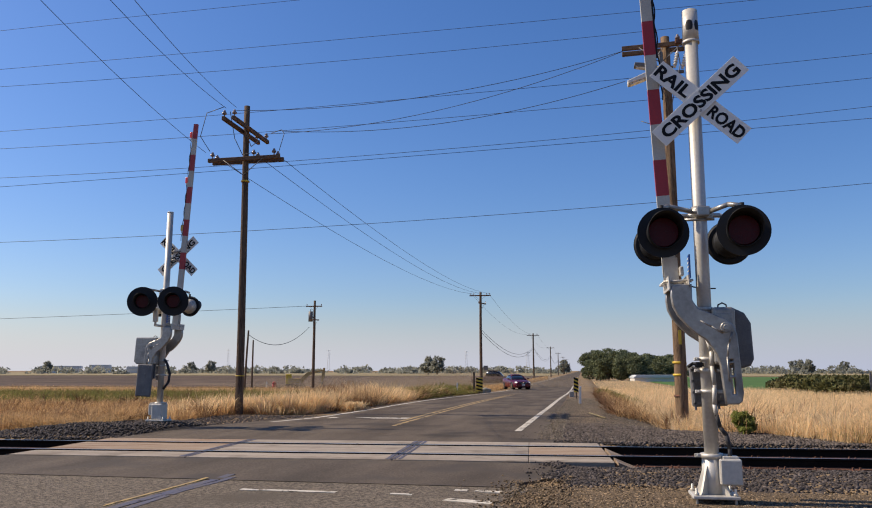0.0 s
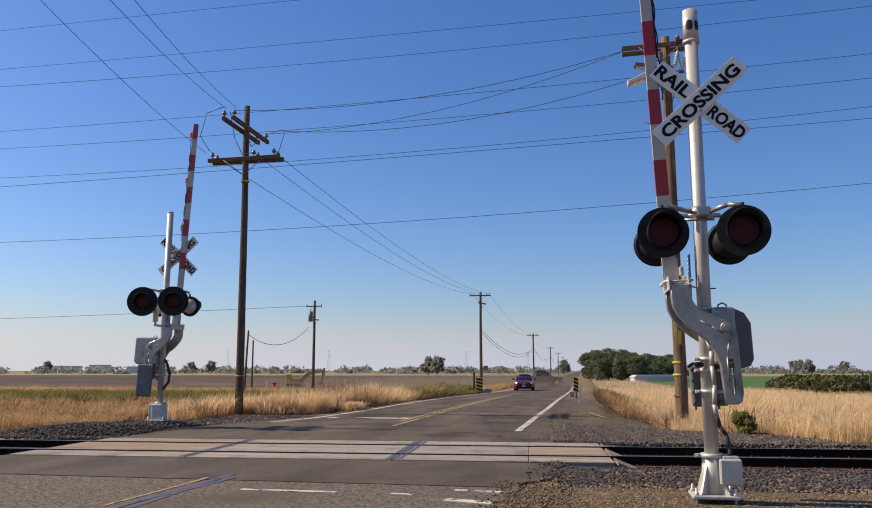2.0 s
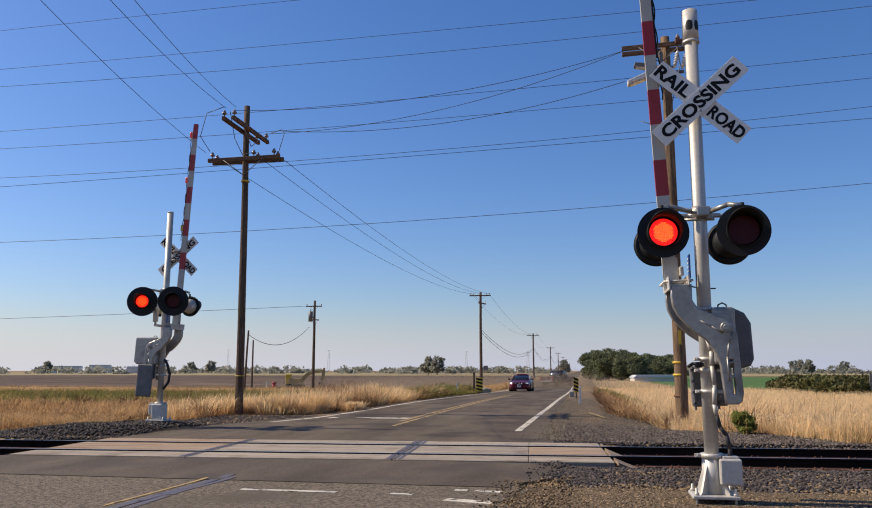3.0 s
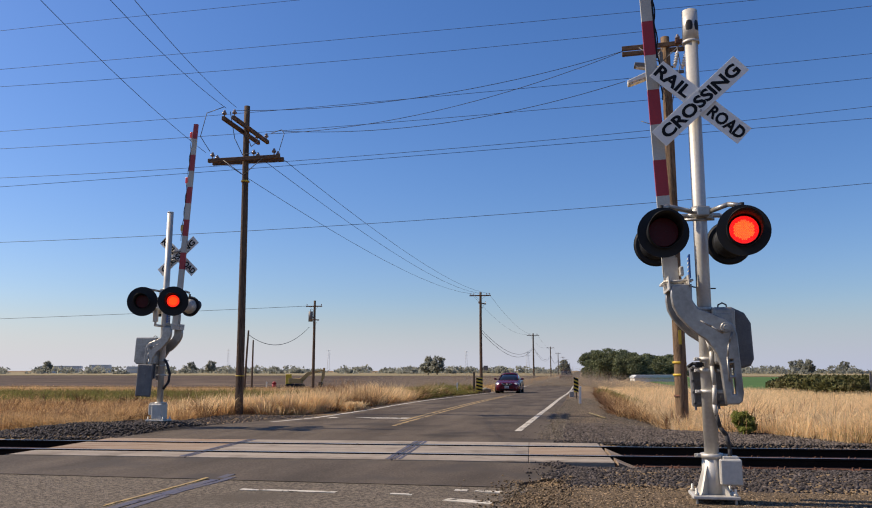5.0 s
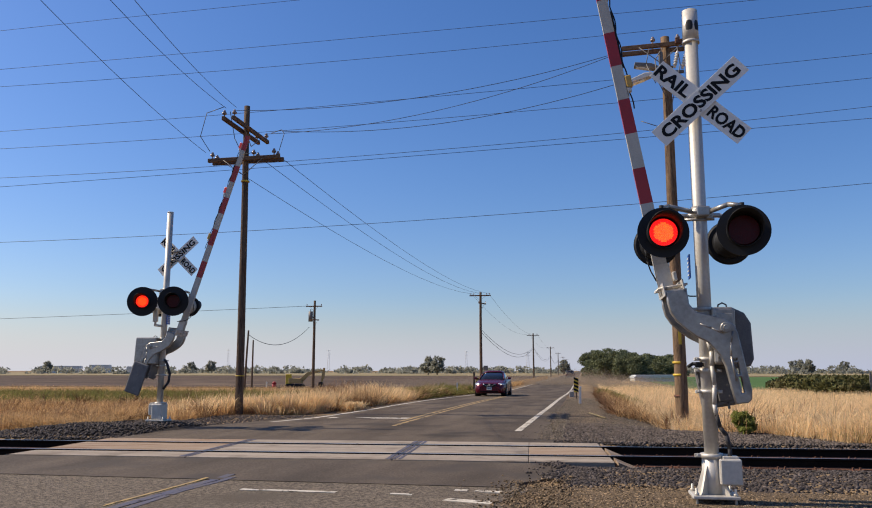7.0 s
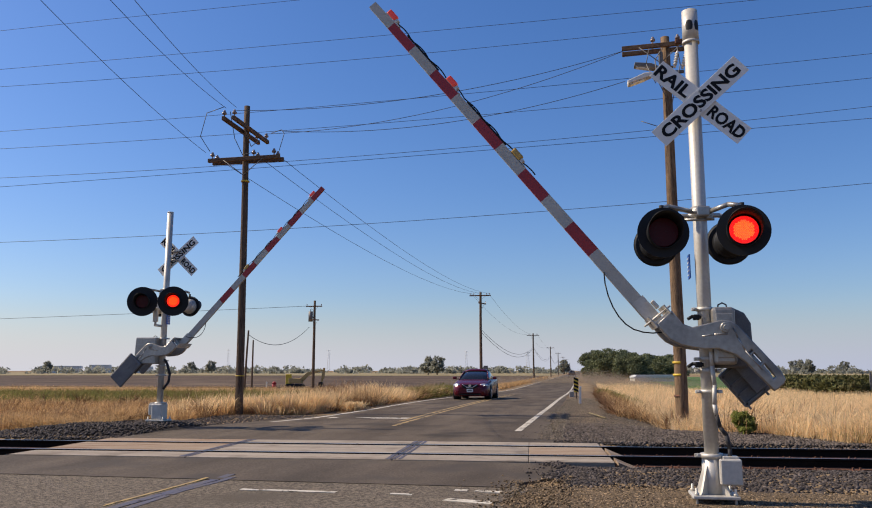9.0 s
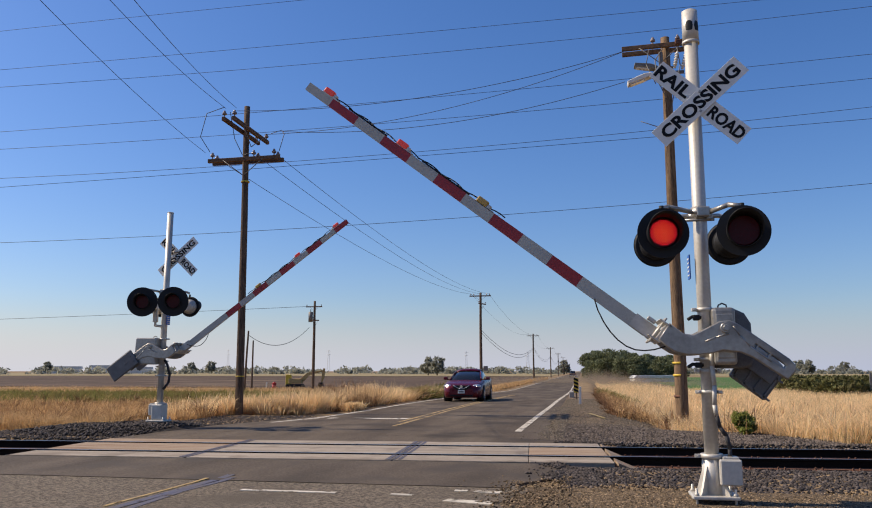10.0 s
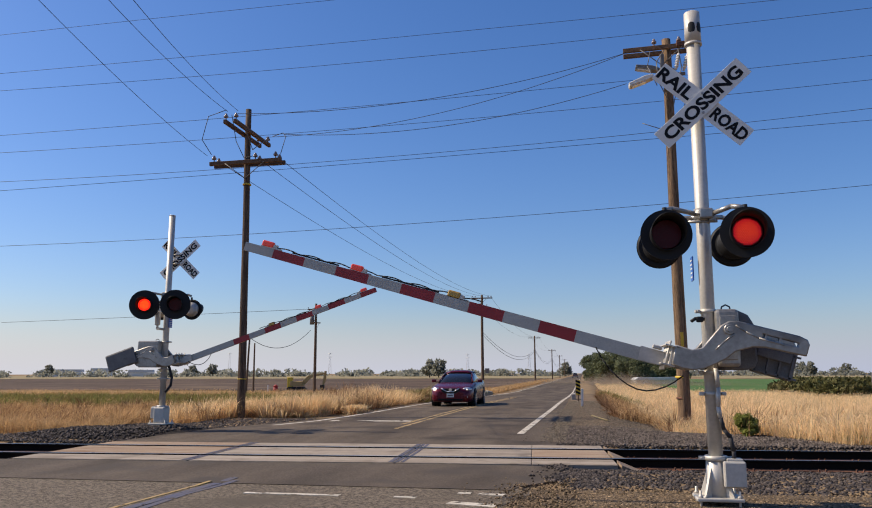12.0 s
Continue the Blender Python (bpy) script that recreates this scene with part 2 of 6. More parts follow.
M_STRAWBED = mat("straw_litter", (0.5, 0.37, 0.2), (0.26, 0.18, 0.09), rough=0.95, scale=0.6, fine=14, contrast=0.22, bump=0.8, depth=0.03, spec=0.1)
M_WEED = mat("green_weed", (0.17, 0.19, 0.045), (0.25, 0.185, 0.07), rough=0.85, scale=0.25, fine=3, bump=0, spread=0.4, island=True, spec=0.15, thin=0.4)
M_DOCK = mat("rust_brown_seed_stalk", (0.3, 0.17, 0.085), (0.2, 0.11, 0.055), rough=0.9, bump=0, spread=0.4, island=True, spec=0.1)
M_LEAF = mat("tree_leaf", (0.18, 0.195, 0.1), (0.1, 0.118, 0.062), rough=0.75, scale=0.3, fine=3, bump=0, spread=0.5, island=True, spec=0.25, thin=0.4)
# far leaves: pale grey base, aerial haze painted into the colour
M_LEAF_FAR = mat("hazed_far_leaf", (0.31, 0.31, 0.25), (0.24, 0.24, 0.195), thin=0.6, rough=0.85, scale=0.05, fine=0.6, bump=0, spread=0.15, island=True, spec=0.1)
M_BARK = mat("bark", (0.12, 0.09, 0.065), (0.07, 0.052, 0.04), rough=0.9, stretch=(4, 4, 0.8))
M_CARRED = mat("metallic_dark_red_paint", (0.1, 0.004, 0.015), (0.085, 0.004, 0.013), rough=0.28, metal=0.3, scale=3, fine=200, bump=0, coat=0.2, spec=0.3)
M_GLASS_DARK = mat("tinted_car_glass", (0.012, 0.014, 0.017), (0.012, 0.014, 0.017), rough=0.08, bump=0, coat=0.5)
M_CHROME = mat("chrome", (0.6, 0.6, 0.6), (0.55, 0.55, 0.55), rough=0.15, metal=1.0, bump=0)
M_HEADLAMP = mat("headlamp_glass", (0.6, 0.62, 0.64), (0.5, 0.5, 0.52), rough=0.1, metal=0.6, bump=0)
# emission painted in for the sun's glint on the headlamp glass
M_GLINT = mat("headlamp_sun_glint", (0.9, 0.85, 0.75), (0.9, 0.85, 0.75), rough=0.2, emit=(1.0, 0.85, 0.7), power=1.8, bump=0)
M_TYRE = mat("tyre_rubber", (0.02, 0.02, 0.02), (0.032, 0.03, 0.028), rough=0.85)
M_TRUCK = mat("dusty_dark_red_truck", (0.1, 0.05, 0.042), (0.075, 0.04, 0.035), rough=0.7)
M_DUST = mat("road_dust", (0.42, 0.34, 0.25), (0.36, 0.29, 0.21), rough=1.0, bump=0, alpha=0.7, spec=0.0, thin=0.4)
M_MACHINE = mat("faded_yellow_machine", (0.5, 0.34, 0.13), (0.3, 0.2, 0.09), rough=0.8, spec=0.2)
M_REDPAINT = mat("red_paint", (0.4, 0.03, 0.03), rough=0.6)
M_ROOF = mat("pale_metal_roof", (0.55, 0.56, 0.56), (0.42, 0.43, 0.43), rough=0.6)
M_STRAW = mat("straw_bale", (0.45, 0.36, 0.17), (0.33, 0.26, 0.12), rough=0.95, scale=5, fine=40, bump=0.8, depth=0.03)


# ---- mesh helpers ----
def box(bm, cx, cy, cz, sx, sy, sz, m=None, bevel=0.0, mi=0):
    mm = Matrix.Translation((cx, cy, cz)) @ Matrix.Diagonal((sx, sy, sz, 1))
    got = bmesh.ops.create_cube(bm, size=1, matrix=(m @ mm) if m else mm)
    faces = set(f for v in got["verts"] for f in v.link_faces)
    if bevel:
        made = bmesh.ops.bevel(bm, geom=list(set(e for v in got["verts"] for e in v.link_edges)), offset=bevel, segments=2, affect="EDGES", profile=0.5)
        faces = set(made["faces"]) | set(f for v in made["verts"] for f in v.link_faces)
    for f in faces:
        if f.is_valid:
            f.material_index = mi
    return bm


def rod(bm, a, b, r0, r1=None, n=12, mi=0):
    a, b = Vector(a), Vector(b)
    r1 = r0 if r1 is None else r1
    d = b - a
    m = Matrix.Translation((a + b) / 2) @ d.to_track_quat("Z", "Y").to_matrix().to_4x4()
    got = bmesh.ops.create_cone(bm, cap_ends=True, segments=n, radius1=r0, radius2=r1, depth=d.length, matrix=m)
    for f in set(f for v in got["verts"] for f in v.link_faces):
        f.material_index = mi
        f.smooth = len(f.verts) == 4
    return bm


def pipe(bm, pts, r, n=8):
    for a, b in zip(pts, pts[1:]):
        rod(bm, a, b, r, r, n)
    for p in pts[1:-1]:
        bmesh.ops.create_uvsphere(bm, u_segments=n, v_segments=5, radius=r, matrix=Matrix.Translation(p))
    return bm


def prism(bm, outline, y0, y1, m=None, bevel=0.0):
    """A plate of the given outline in x and z, from y0 to y1."""
    vs = [bm.verts.new((m or Matrix()) @ Vector((x, y0, z))) for x, z in outline]
    f = bm.faces.new(vs)
    ex = bmesh.ops.extrude_face_region(bm, geom=[f])
    d = (m.to_3x3() if m else Matrix.Identity(3)) @ Vector((0, y1 - y0, 0))
    top = [v for v in ex["geom"] if isinstance(v, bmesh.types.BMVert)]
    bmesh.ops.translate(bm, vec=d, verts=top)
    bmesh.ops.recalc_face_normals(bm, faces=bm.faces)
    if bevel:
        edges = [e for e in set(e for v in vs + top for e in v.link_edges) if e.calc_face_angle(0) > 0.9]
        bmesh.ops.bevel(bm, geom=edges, offset=bevel, segments=2, affect="EDGES", profile=0.5)
    return bm


def mesh_of(name, bm, materials, smooth=False):
    me = bpy.data.meshes.new(name)
    bm.to_mesh(me)
    bm.free()
    for m in materials if isinstance(materials, (list, tuple)) else [materials]:
        me.materials.append(m)
    if smooth:
        me.shade_smooth()
    return me


def part(name, bm, material, parent, label="", at=None, smooth=False):
    ob = new(name, mesh_of(name, bm, material, smooth))
    ob.parent = parent
    if at is not None:
        ob.matrix_basis = at
    return tagged(ob, label)


def thing(name, at, label, category, group="", kind=""):
    ob = new(name)
    ob.matrix_basis = at
    return tagged(ob, label, category, group, kind)


def solid(name, bm, material, at=None, label="", category="", group="", kind="", smooth=False):
    ob = new(name, mesh_of(name, bm, material, smooth))
    if at is not None:
        ob.matrix_basis = at
    return tagged(ob, label, category, group, kind)


def from_arrays(name, verts, faces, material, smooth=False):
    me = bpy.data.meshes.new(name)
    me.from_pydata(verts, [], faces)
    me.materials.append(material)
    me.update()
    if smooth:
        me.shade_smooth()
    return me


def ease(a, b, v):
    t = np.clip((v - a) / (b - a), 0, 1)
    return t * t * (3 - 2 * t)


# ---- lie of the land ----
SKEW = 0.062            # the track runs slightly askew to the road
def track_y(x):
    """The middle of the track at x."""
    return 13.33 + SKEW * (x + 1.8)


def road_z(y):
    return -0.55 * ease(25, 85, y)


def land_z(x, y):
    """The height of the bare ground."""
    x, y = np.asarray(x, float), np.asarray(y, float)
    off = np.maximum(np.maximum(-8.2 - 2.3 * (1 - ease(23, 27, y)) - x, x - 0.2), 0)
    start = np.where(x < -4, 16.2, 18.0)
    side = -0.5 * ease(0.3, 3.4, off) - 0.22 * ease(0.8, 2.2, off) * (1 - ease(2.6, 5.5, off)) * (x > 0) * (y > 25)
    bumps = 0.04 * np.sin(x * 1.7 + np.cos(y * 1.3)) * np.sin(y * 1.1 + 0.7 * x) * ease(0.8, 3, off)
    near = -0.06 * ease(2, 9, np.maximum(x - 1, 0)) * (y < 14)
    rail_dip = -0.3 * (1 - ease(1.55, 1.85, np.abs(y - (13.33 + SKEW * (x + 1.8)))))
    return rail_dip + road_z(y) - 0.035 + (side + bumps) * ease(start, start + 4.5, y) + near


def sheet(name, xs, ys, material, label, category, lift=0.0, kind="structure"):
    """A strip of ground that follows the land."""
    xs, ys = np.asarray(xs, float), np.asarray(ys, float)
    gx, gy = np.meshgrid(xs, ys)
    gz = land_z(gx, gy) + lift
    n = len(xs)
    verts = np.stack([gx, gy, gz], -1).reshape(-1, 3).tolist()
    faces = [(j * n + i, j * n + i + 1, (j + 1) * n + i + 1, (j + 1) * n + i) for j in range(len(ys) - 1) for i in range(n - 1)]
    return tagged(new(name, from_arrays(name, verts, faces, material, True)), label, category, "", kind)


def spaced(a, b, fine0, fine1, step, grow=1.35):
    """Coordinates from a to b, even between fine0 and fine1 and growing coarser outside."""
    out, v, s = list(np.arange(fine0, fine1, step)), fine0, step
    low = []
    while v > a:
        s *= grow
        v -= s
        low.append(max(v, a))
    v, s, high = out[-1], step, []
    while v < b:
        s *= grow
        v += s
        high.append(min(v, b))
    return low[::-1] + out + high


# ---- ground, fields, road ----
sheet("ground", spaced(-4500, 4500, -40, 40, 0.5), spaced(-300, 4500, -6, 70, 0.5), M_EARTH, "dry brown earth reaching to the flat horizon", "ground")


def field(name, x0, x1, y0, y1, material, label, lift):
    """A flat field patch with an uneven border."""
    rng = random.Random(name)
    n = 28
    outline = []
    for i in range(n):
        outline.append((x0 + (x1 - x0) * i / (n - 1), y0 + rng.uniform(-1, 1) * (y1 - y0) * 0.01))
    for i in range(n):
        outline.append((x1 - (x1 - x0) * i / (n - 1), y1 + rng.uniform(-1, 1) * (y1 - y0) * 0.01))
    bm = bmesh.new()
    bm.faces.new([bm.verts.new((x, y, -1.15 + lift)) for x, y in outline])
    ex = bmesh.ops.extrude_face_region(bm, geom=list(bm.faces))
    bmesh.ops.translate(bm, vec=(0, 0, 0.08), verts=[v for v in ex["geom"] if isinstance(v, bmesh.types.BMVert)])
    bmesh.ops.recalc_face_normals(bm, faces=bm.faces)
    return solid(name, bm, material, None, label, "field", "", "structure")


field("ploughed_field", -420, -14, 104, 330, M_PLOUGH, "ploughed bare brown field beyond the grass", 0.1)
field("stubble_field", -900, -14, 345, 900, M_STUBBLE, "pale dry stubble field near the horizon", 0.12)
field("green_field", 14, 260, 105, 300, M_CROP, "low green crop field behind the dry grass", 0.1)
field("pale_field", 60, 900, 330, 1200, M_STUBBLE, "pale dry field beneath the far trees", 0.12)
field("dirt_road", -420, -7, 92, 96, M_STUBBLE, "pale dusty farm track beside the ploughed field", 0.14)


def road_slab(name, edges, material, label, top, kind="structure", category="road"):
    """A slab between left and right edges given at rows of y."""
    bm = bmesh.new()
    rows = []
    for y, xl, xr in edges:
        zt = float(road_z(y)) + top
        rows.append([bm.verts.new(p) for p in ((xl, y, zt - 0.25), (xl, y, zt), ((xl + xr) / 2, y, zt + 0.02 * (y > 16)), (xr, y, zt), (xr, y, zt - 0.25))])
    for a, b in zip(rows, rows[1:]):
        for i in range(4):
            bm.faces.new((a[i], a[i + 1], b[i + 1], b[i]))
    bm.faces.new(rows[0])
    bm.faces.new(rows[-1][::-1])
    bmesh.ops.recalc_face_normals(bm, faces=bm.faces)
    return solid(name, bm, material, None, label, category, "", kind)


def lane(y0, y1, step, xl, xr, wobble=0.035, seed=1):
    rng = random.Random(seed)
    ys = [y0]
    while ys[-1] < y1:
        ys.append(min(y1, ys[-1] + step))
    return [(y, (xl(y) if callable(xl) else xl) + rng.uniform(-wobble, wobble), (xr(y) if callable(xr) else xr) + rng.uniform(-wobble, wobble)) for y in ys]


def far_left(y):
    return -9.2 + 1.75 * float(ease(16.5, 24, y)) + 0.5 * float(ease(40, 70, y))


road = road_slab("road", lane(14.0, 40, 0.6, far_left, lambda y: -0.55 - 0.25 * float(ease(16, 20, y))) + lane(40.6, 420, 6, far_left, -0.85) + lane(440, 2500, 80, -6.9, -0.9), M_ROAD, "worn grey asphalt two-lane road with a slight crown", 0.0)
road_slab("road_near", lane(-30, 9.5, 0.45, -18, lambda y: -0.72 + 0.1 * math.sin(y * 2.1), 0.09, 4), M_ROAD_OLD, "coarse old asphalt before the railway crossing", -0.012)
road_slab("road_apron", [(y, max(-18.0, (y - 11.75) / SKEW - 1.8), -0.35 - 0.5 * float(ease(10.4, 9.4, y))) for y in np.arange(9.3, 11.7, 0.16)] + [(11.74, -1.96, -0.35)], M_PATCH, "darker asphalt apron against the crossing panels", -0.004)


def stripe(name, pts, w, material, label, lift=0.005):
    """Paint on the road along points, a thin slab of width w."""
    bm = bmesh.new()
    rng = random.Random(name + str(pts[0]))
    fine = []
    for (xa, ya), (xb, yb) in zip(pts, pts[1:]):
        n = max(2, int(math.hypot(xb - xa, yb - ya) / 0.35))
        fine += [(xa + (xb - xa) * i / n, ya + (yb - ya) * i / n) for i in range(n)]
    fine.append(pts[-1])
    rows = []
    for i, (x, y) in enumerate(fine):
        a, b = fine[max(0, i - 1)], fine[min(len(fine) - 1, i + 1)]
        d = Vector((b[0] - a[0], b[1] - a[1])).normalized()
        s = Vector((-d.y, d.x)) * w / 2
        ka, kb = rng.uniform(0.92, 1.04), rng.uniform(0.92, 1.04)
        z = float(road_z(y)) + lift - (0.01 if y < 9.4 else 0.0) + (0.02 * max(0, 1 - abs(x + 3.8) / 3.1) if y > 16 else 0.0)
        rows.append((bm.verts.new((x + s.x * ka, y + s.y * ka, z)), bm.verts.new((x - s.x * kb, y - s.y * kb, z)),
                     bm.verts.new((x - s.x * kb, y - s.y * kb, z - 0.03)), bm.verts.new((x + s.x * ka, y + s.y * ka, z - 0.03))))
    for a, b in zip(rows, rows[1:]):
        for i in range(4):
            bm.faces.new((a[i], a[(i + 1) % 4], b[(i + 1) % 4], b[i]))
    bmesh.ops.recalc_face_normals(bm, faces=bm.faces)
    return solid(name, bm, material, None, label, "road marking", "", "structure")


stripe("edge_line", [(-1.42, 17.6), (-1.2, 30), (-1.05, 55), (-1.1, 250)], 0.15, M_WHITE_LINE, "worn white edge line along the road")
stripe("edge_line", [(-8.0, 19.6), (-7.45, 21.6), (-7.18, 26), (-7.15, 36), (-6.85, 48), (-6.7, 80), (-6.6, 250)], 0.15, M_WHITE_LINE, "worn white edge line curving to the shoulder")
stripe("centre_line", [(-4.72, 18.4), (-4.52, 34), (-4.42, 50)], 0.11, M_YELLOW_LINE, "faded yellow double centre line")
stripe("centre_line", [(-4.48, 18.6), (-4.3, 34), (-4.2, 50)], 0.11, M_YELLOW_LINE, "faded yellow double centre line")
stripe("stop_line", [(-7.1, 21.65), (-4.75, 21.6)], 0.42, M_WHITE_LINE, "worn white stop line on the far lane")
stripe("stop_line", [(-3.85, 8.62), (-2.72, 8.6)], 0.1, M_WHITE_LINE, "nearly worn away white stop line")
stripe("stop_line", [(-1.45, 9.0), (-1.3, 9.0)], 0.12, M_WHITE_LINE, "remnant of a white stop line")
stripe("stop_line", [(-1.22, 8.98), (-0.92, 8.94)], 0.13, M_WHITE_LINE, "remnant of a white stop line")
stripe("stop_line", [(-1.44, 8.34), (-0.92, 8.2)], 0.16, M_WHITE_LINE, "remnant of a white stop line")
stripe("stop_line", [(-2.1, 8.62), (-1.85, 8.6)], 0.08, M_WHITE_LINE, "remnant of a white stop line")
stripe("sealed_crack", [(-4.62, 4.0), (-4.58, 7.2), (-4.5, 9.75)], 0.11, M_BLUE_TAR, "blue-black sealant strip over the old centre line", 0.004)
stripe("sealed_crack", [(-4.5, 4.2), (-4.4, 6.5), (-4.47, 8.4), (-4.36, 9.5)], 0.09, M_BLUE_TAR, "ragged blue-grey sealant beside the old centre line", 0.003)
stripe("centre_line", [(-4.8, 4.0), (-4.75, 7.2), (-4.66, 9.4)], 0.05, M_YELLOW_LINE, "thin remnant of a yellow centre line", 0.004)

# ---- railway: bed, ties, rails, crossing panels ----
T = Matrix.Translation((-1.8, track_y(-1.8), 0)) @ Matrix.Rotation(math.atan(SKEW), 4, "Z")   # along the track in x
bm = bmesh.new()
n = 120
prof = [(-4.3, -0.13), (-3.3, -0.075), (-2.3, -0.07), (-1.7, -0.1), (-1.4, -0.16), (-1.0, -0.19), (0, -0.17), (1.0, -0.18), (1.5, -0.1), (2.4, -0.05), (3.4, -0.09), (5.0, -0.4)]
rows = []
for i in range(n + 1):
    x = -60 + 120 * i / n
    rows.append([bm.verts.new((x, y, z + noise.noise((x * 1.3, y * 1.3, 0)) * 0.03)) for y, z in prof])
for a, b in zip(rows, rows[1:]):
    for i in range(len(prof) - 1):
        bm.faces.new((a[i], a[i + 1], b[i + 1], b[i]))
solid("ballast_bed", bm, M_BALLAST_BED, T, "dark grey crushed stone bed under the track", "track bed", "", "structure")

tie = None
for i in range(96):
    x = -26 + i * 0.52
    if -7.8 < x < 2.2:
        continue
    if tie is None:
        tie = mesh_of("railway_tie", box(bmesh.new(), 0, 0, 0, 0.23, 2.6, 0.18, None, 0.012), M_TIE)
    ob = new("railway_tie", tie)
    ob.matrix_basis = T @ pose(x, 0, -0.245, 0, 0, random.uniform(-1, 1))
    tagged(ob, "weathered brown wooden railway tie in ballast", "railway tie", "ties under the track")
    if -4 < x < 14:
        for sy in (-0.7525, 0.7525):
            b = bmesh.new()
            box(b, 0, sy, 0.1, 0.18, 0.34, 0.02)
            for dx in (-0.05, 0.05):
                box(b, dx, sy - 0.11, 0.125, 0.02, 0.03, 0.05)
                box(b, dx, sy + 0.11, 0.125, 0.02, 0.03, 0.05)
            part("tie_plate", b, M_RUST, ob, "rusty spiked tie plate")

RAIL_PROFILE = [(-0.07, -0.165), (0.07, -0.165), (0.07, -0.15), (0.012, -0.13), (0.012, -0.04), (0.036, -0.03), (0.036, -0.003), (0.03, 0.0), (-0.03, 0.0), (-0.036, -0.003), (-0.036, -0.03), (-0.012, -0.04), (-0.012, -0.13), (-0.07, -0.15)]
for sy in (-0.7525, 0.7525):
    b = bmesh.new()
    ends = []
    for x in (-120, 120):
        ends.append([b.verts.new((x, sy + py, pz + 0.02)) for py, pz in RAIL_PROFILE])
    k = len(RAIL_PROFILE)
    for i in range(k):
        f = b.faces.new((ends[0][i], ends[0][(i + 1) % k], ends[1][(i + 1) % k], ends[1][i]))
        f.material_index = 1 if i == 7 else (2 if i in (0, 1, 2, 12, 13) else 0)
    b.faces.new(ends[0])
    b.faces.new(ends[1][::-1])
    bmesh.ops.recalc_face_normals(b, faces=b.faces)
    solid("rail", b, [M_RAIL, M_RAIL_TOP, M_RUST], T, "dark steel railway rail with a worn head", "rail", "rails of the track")

crossing = thing("grade_crossing", T, "concrete crossing panels with dark flangeways between rails", "crossing", "", "structure")
COLS = [(-7.35, -4.415), (-4.385, -1.155), (-1.125, 0.9), (0.905, 2.15)]
ROWS = [(-1.55, -0.86), (-0.64, 0.64), (0.86, 1.5)]
for ci, (xa, xb) in enumerate(COLS):
    for ri, (ya, yb) in enumerate(ROWS):
        b = bmesh.new()
        box(b, (xa + xb) / 2, (ya + yb) / 2, -0.1, xb - xa, yb - ya, 0.22, None, 0.012)
        part("panel", b, M_PANEL_RUST if (ci == 0 and ri > 0) or (ci == 3 and ri == 1) else M_CONCRETE, crossing)
for ya, yb in ((-0.855, -0.8), (-0.705, -0.645), (0.645, 0.705), (0.8, 0.855)):
    part("rubber_seal", box(bmesh.new(), -2.6, (ya + yb) / 2, -0.1, 9.5, yb - ya, 0.19), M_RUBBER, crossing, "black rubber flangeway seal")
for x in (-4.4, -1.14):
    part("joint_filler", box(bmesh.new(), x, -0.02, -0.1, 0.1, 3.05, 0.2), M_RUBBER, crossing, "dark joint filler between panels")
    for k, dx in enumerate((-0.07, 0.01, 0.07)):
        b = bmesh.new()
        for ya, yb in ROWS:
            box(b, x + dx + 0.02 * k, (ya + yb) / 2, 0.013, 0.05 + 0.02 * (k == 0), (yb - ya) * 0.97, 0.004)
        if x > -2 or k < 2:
            part("paint_streak", b, M_BLUE_TAR, crossing, "dark blue paint streak")
for sx, xe in ((-1, -7.4), (1, 2.2)):
    b = bmesh.new()
    for ya, yb in ROWS:
        prism(b, [(0, 0.0), (0, -0.2), (sx * 0.34, -0.2), (sx * 0.34, -0.14)][::sx], ya, yb, Matrix.Translation((xe, 0, 0.005)))
    part("end_ramp", b, M_PANEL_RUST, crossing, "sloping rust-stained end deflector")


def straw_edge(x):
    """Where the straw grass begins behind the track."""
    return np.maximum(15.9 + 0.25 * np.sin(np.asarray(x) * 2.1), 21.9 - 1.87 * (np.asarray(x, float) - 1.6))


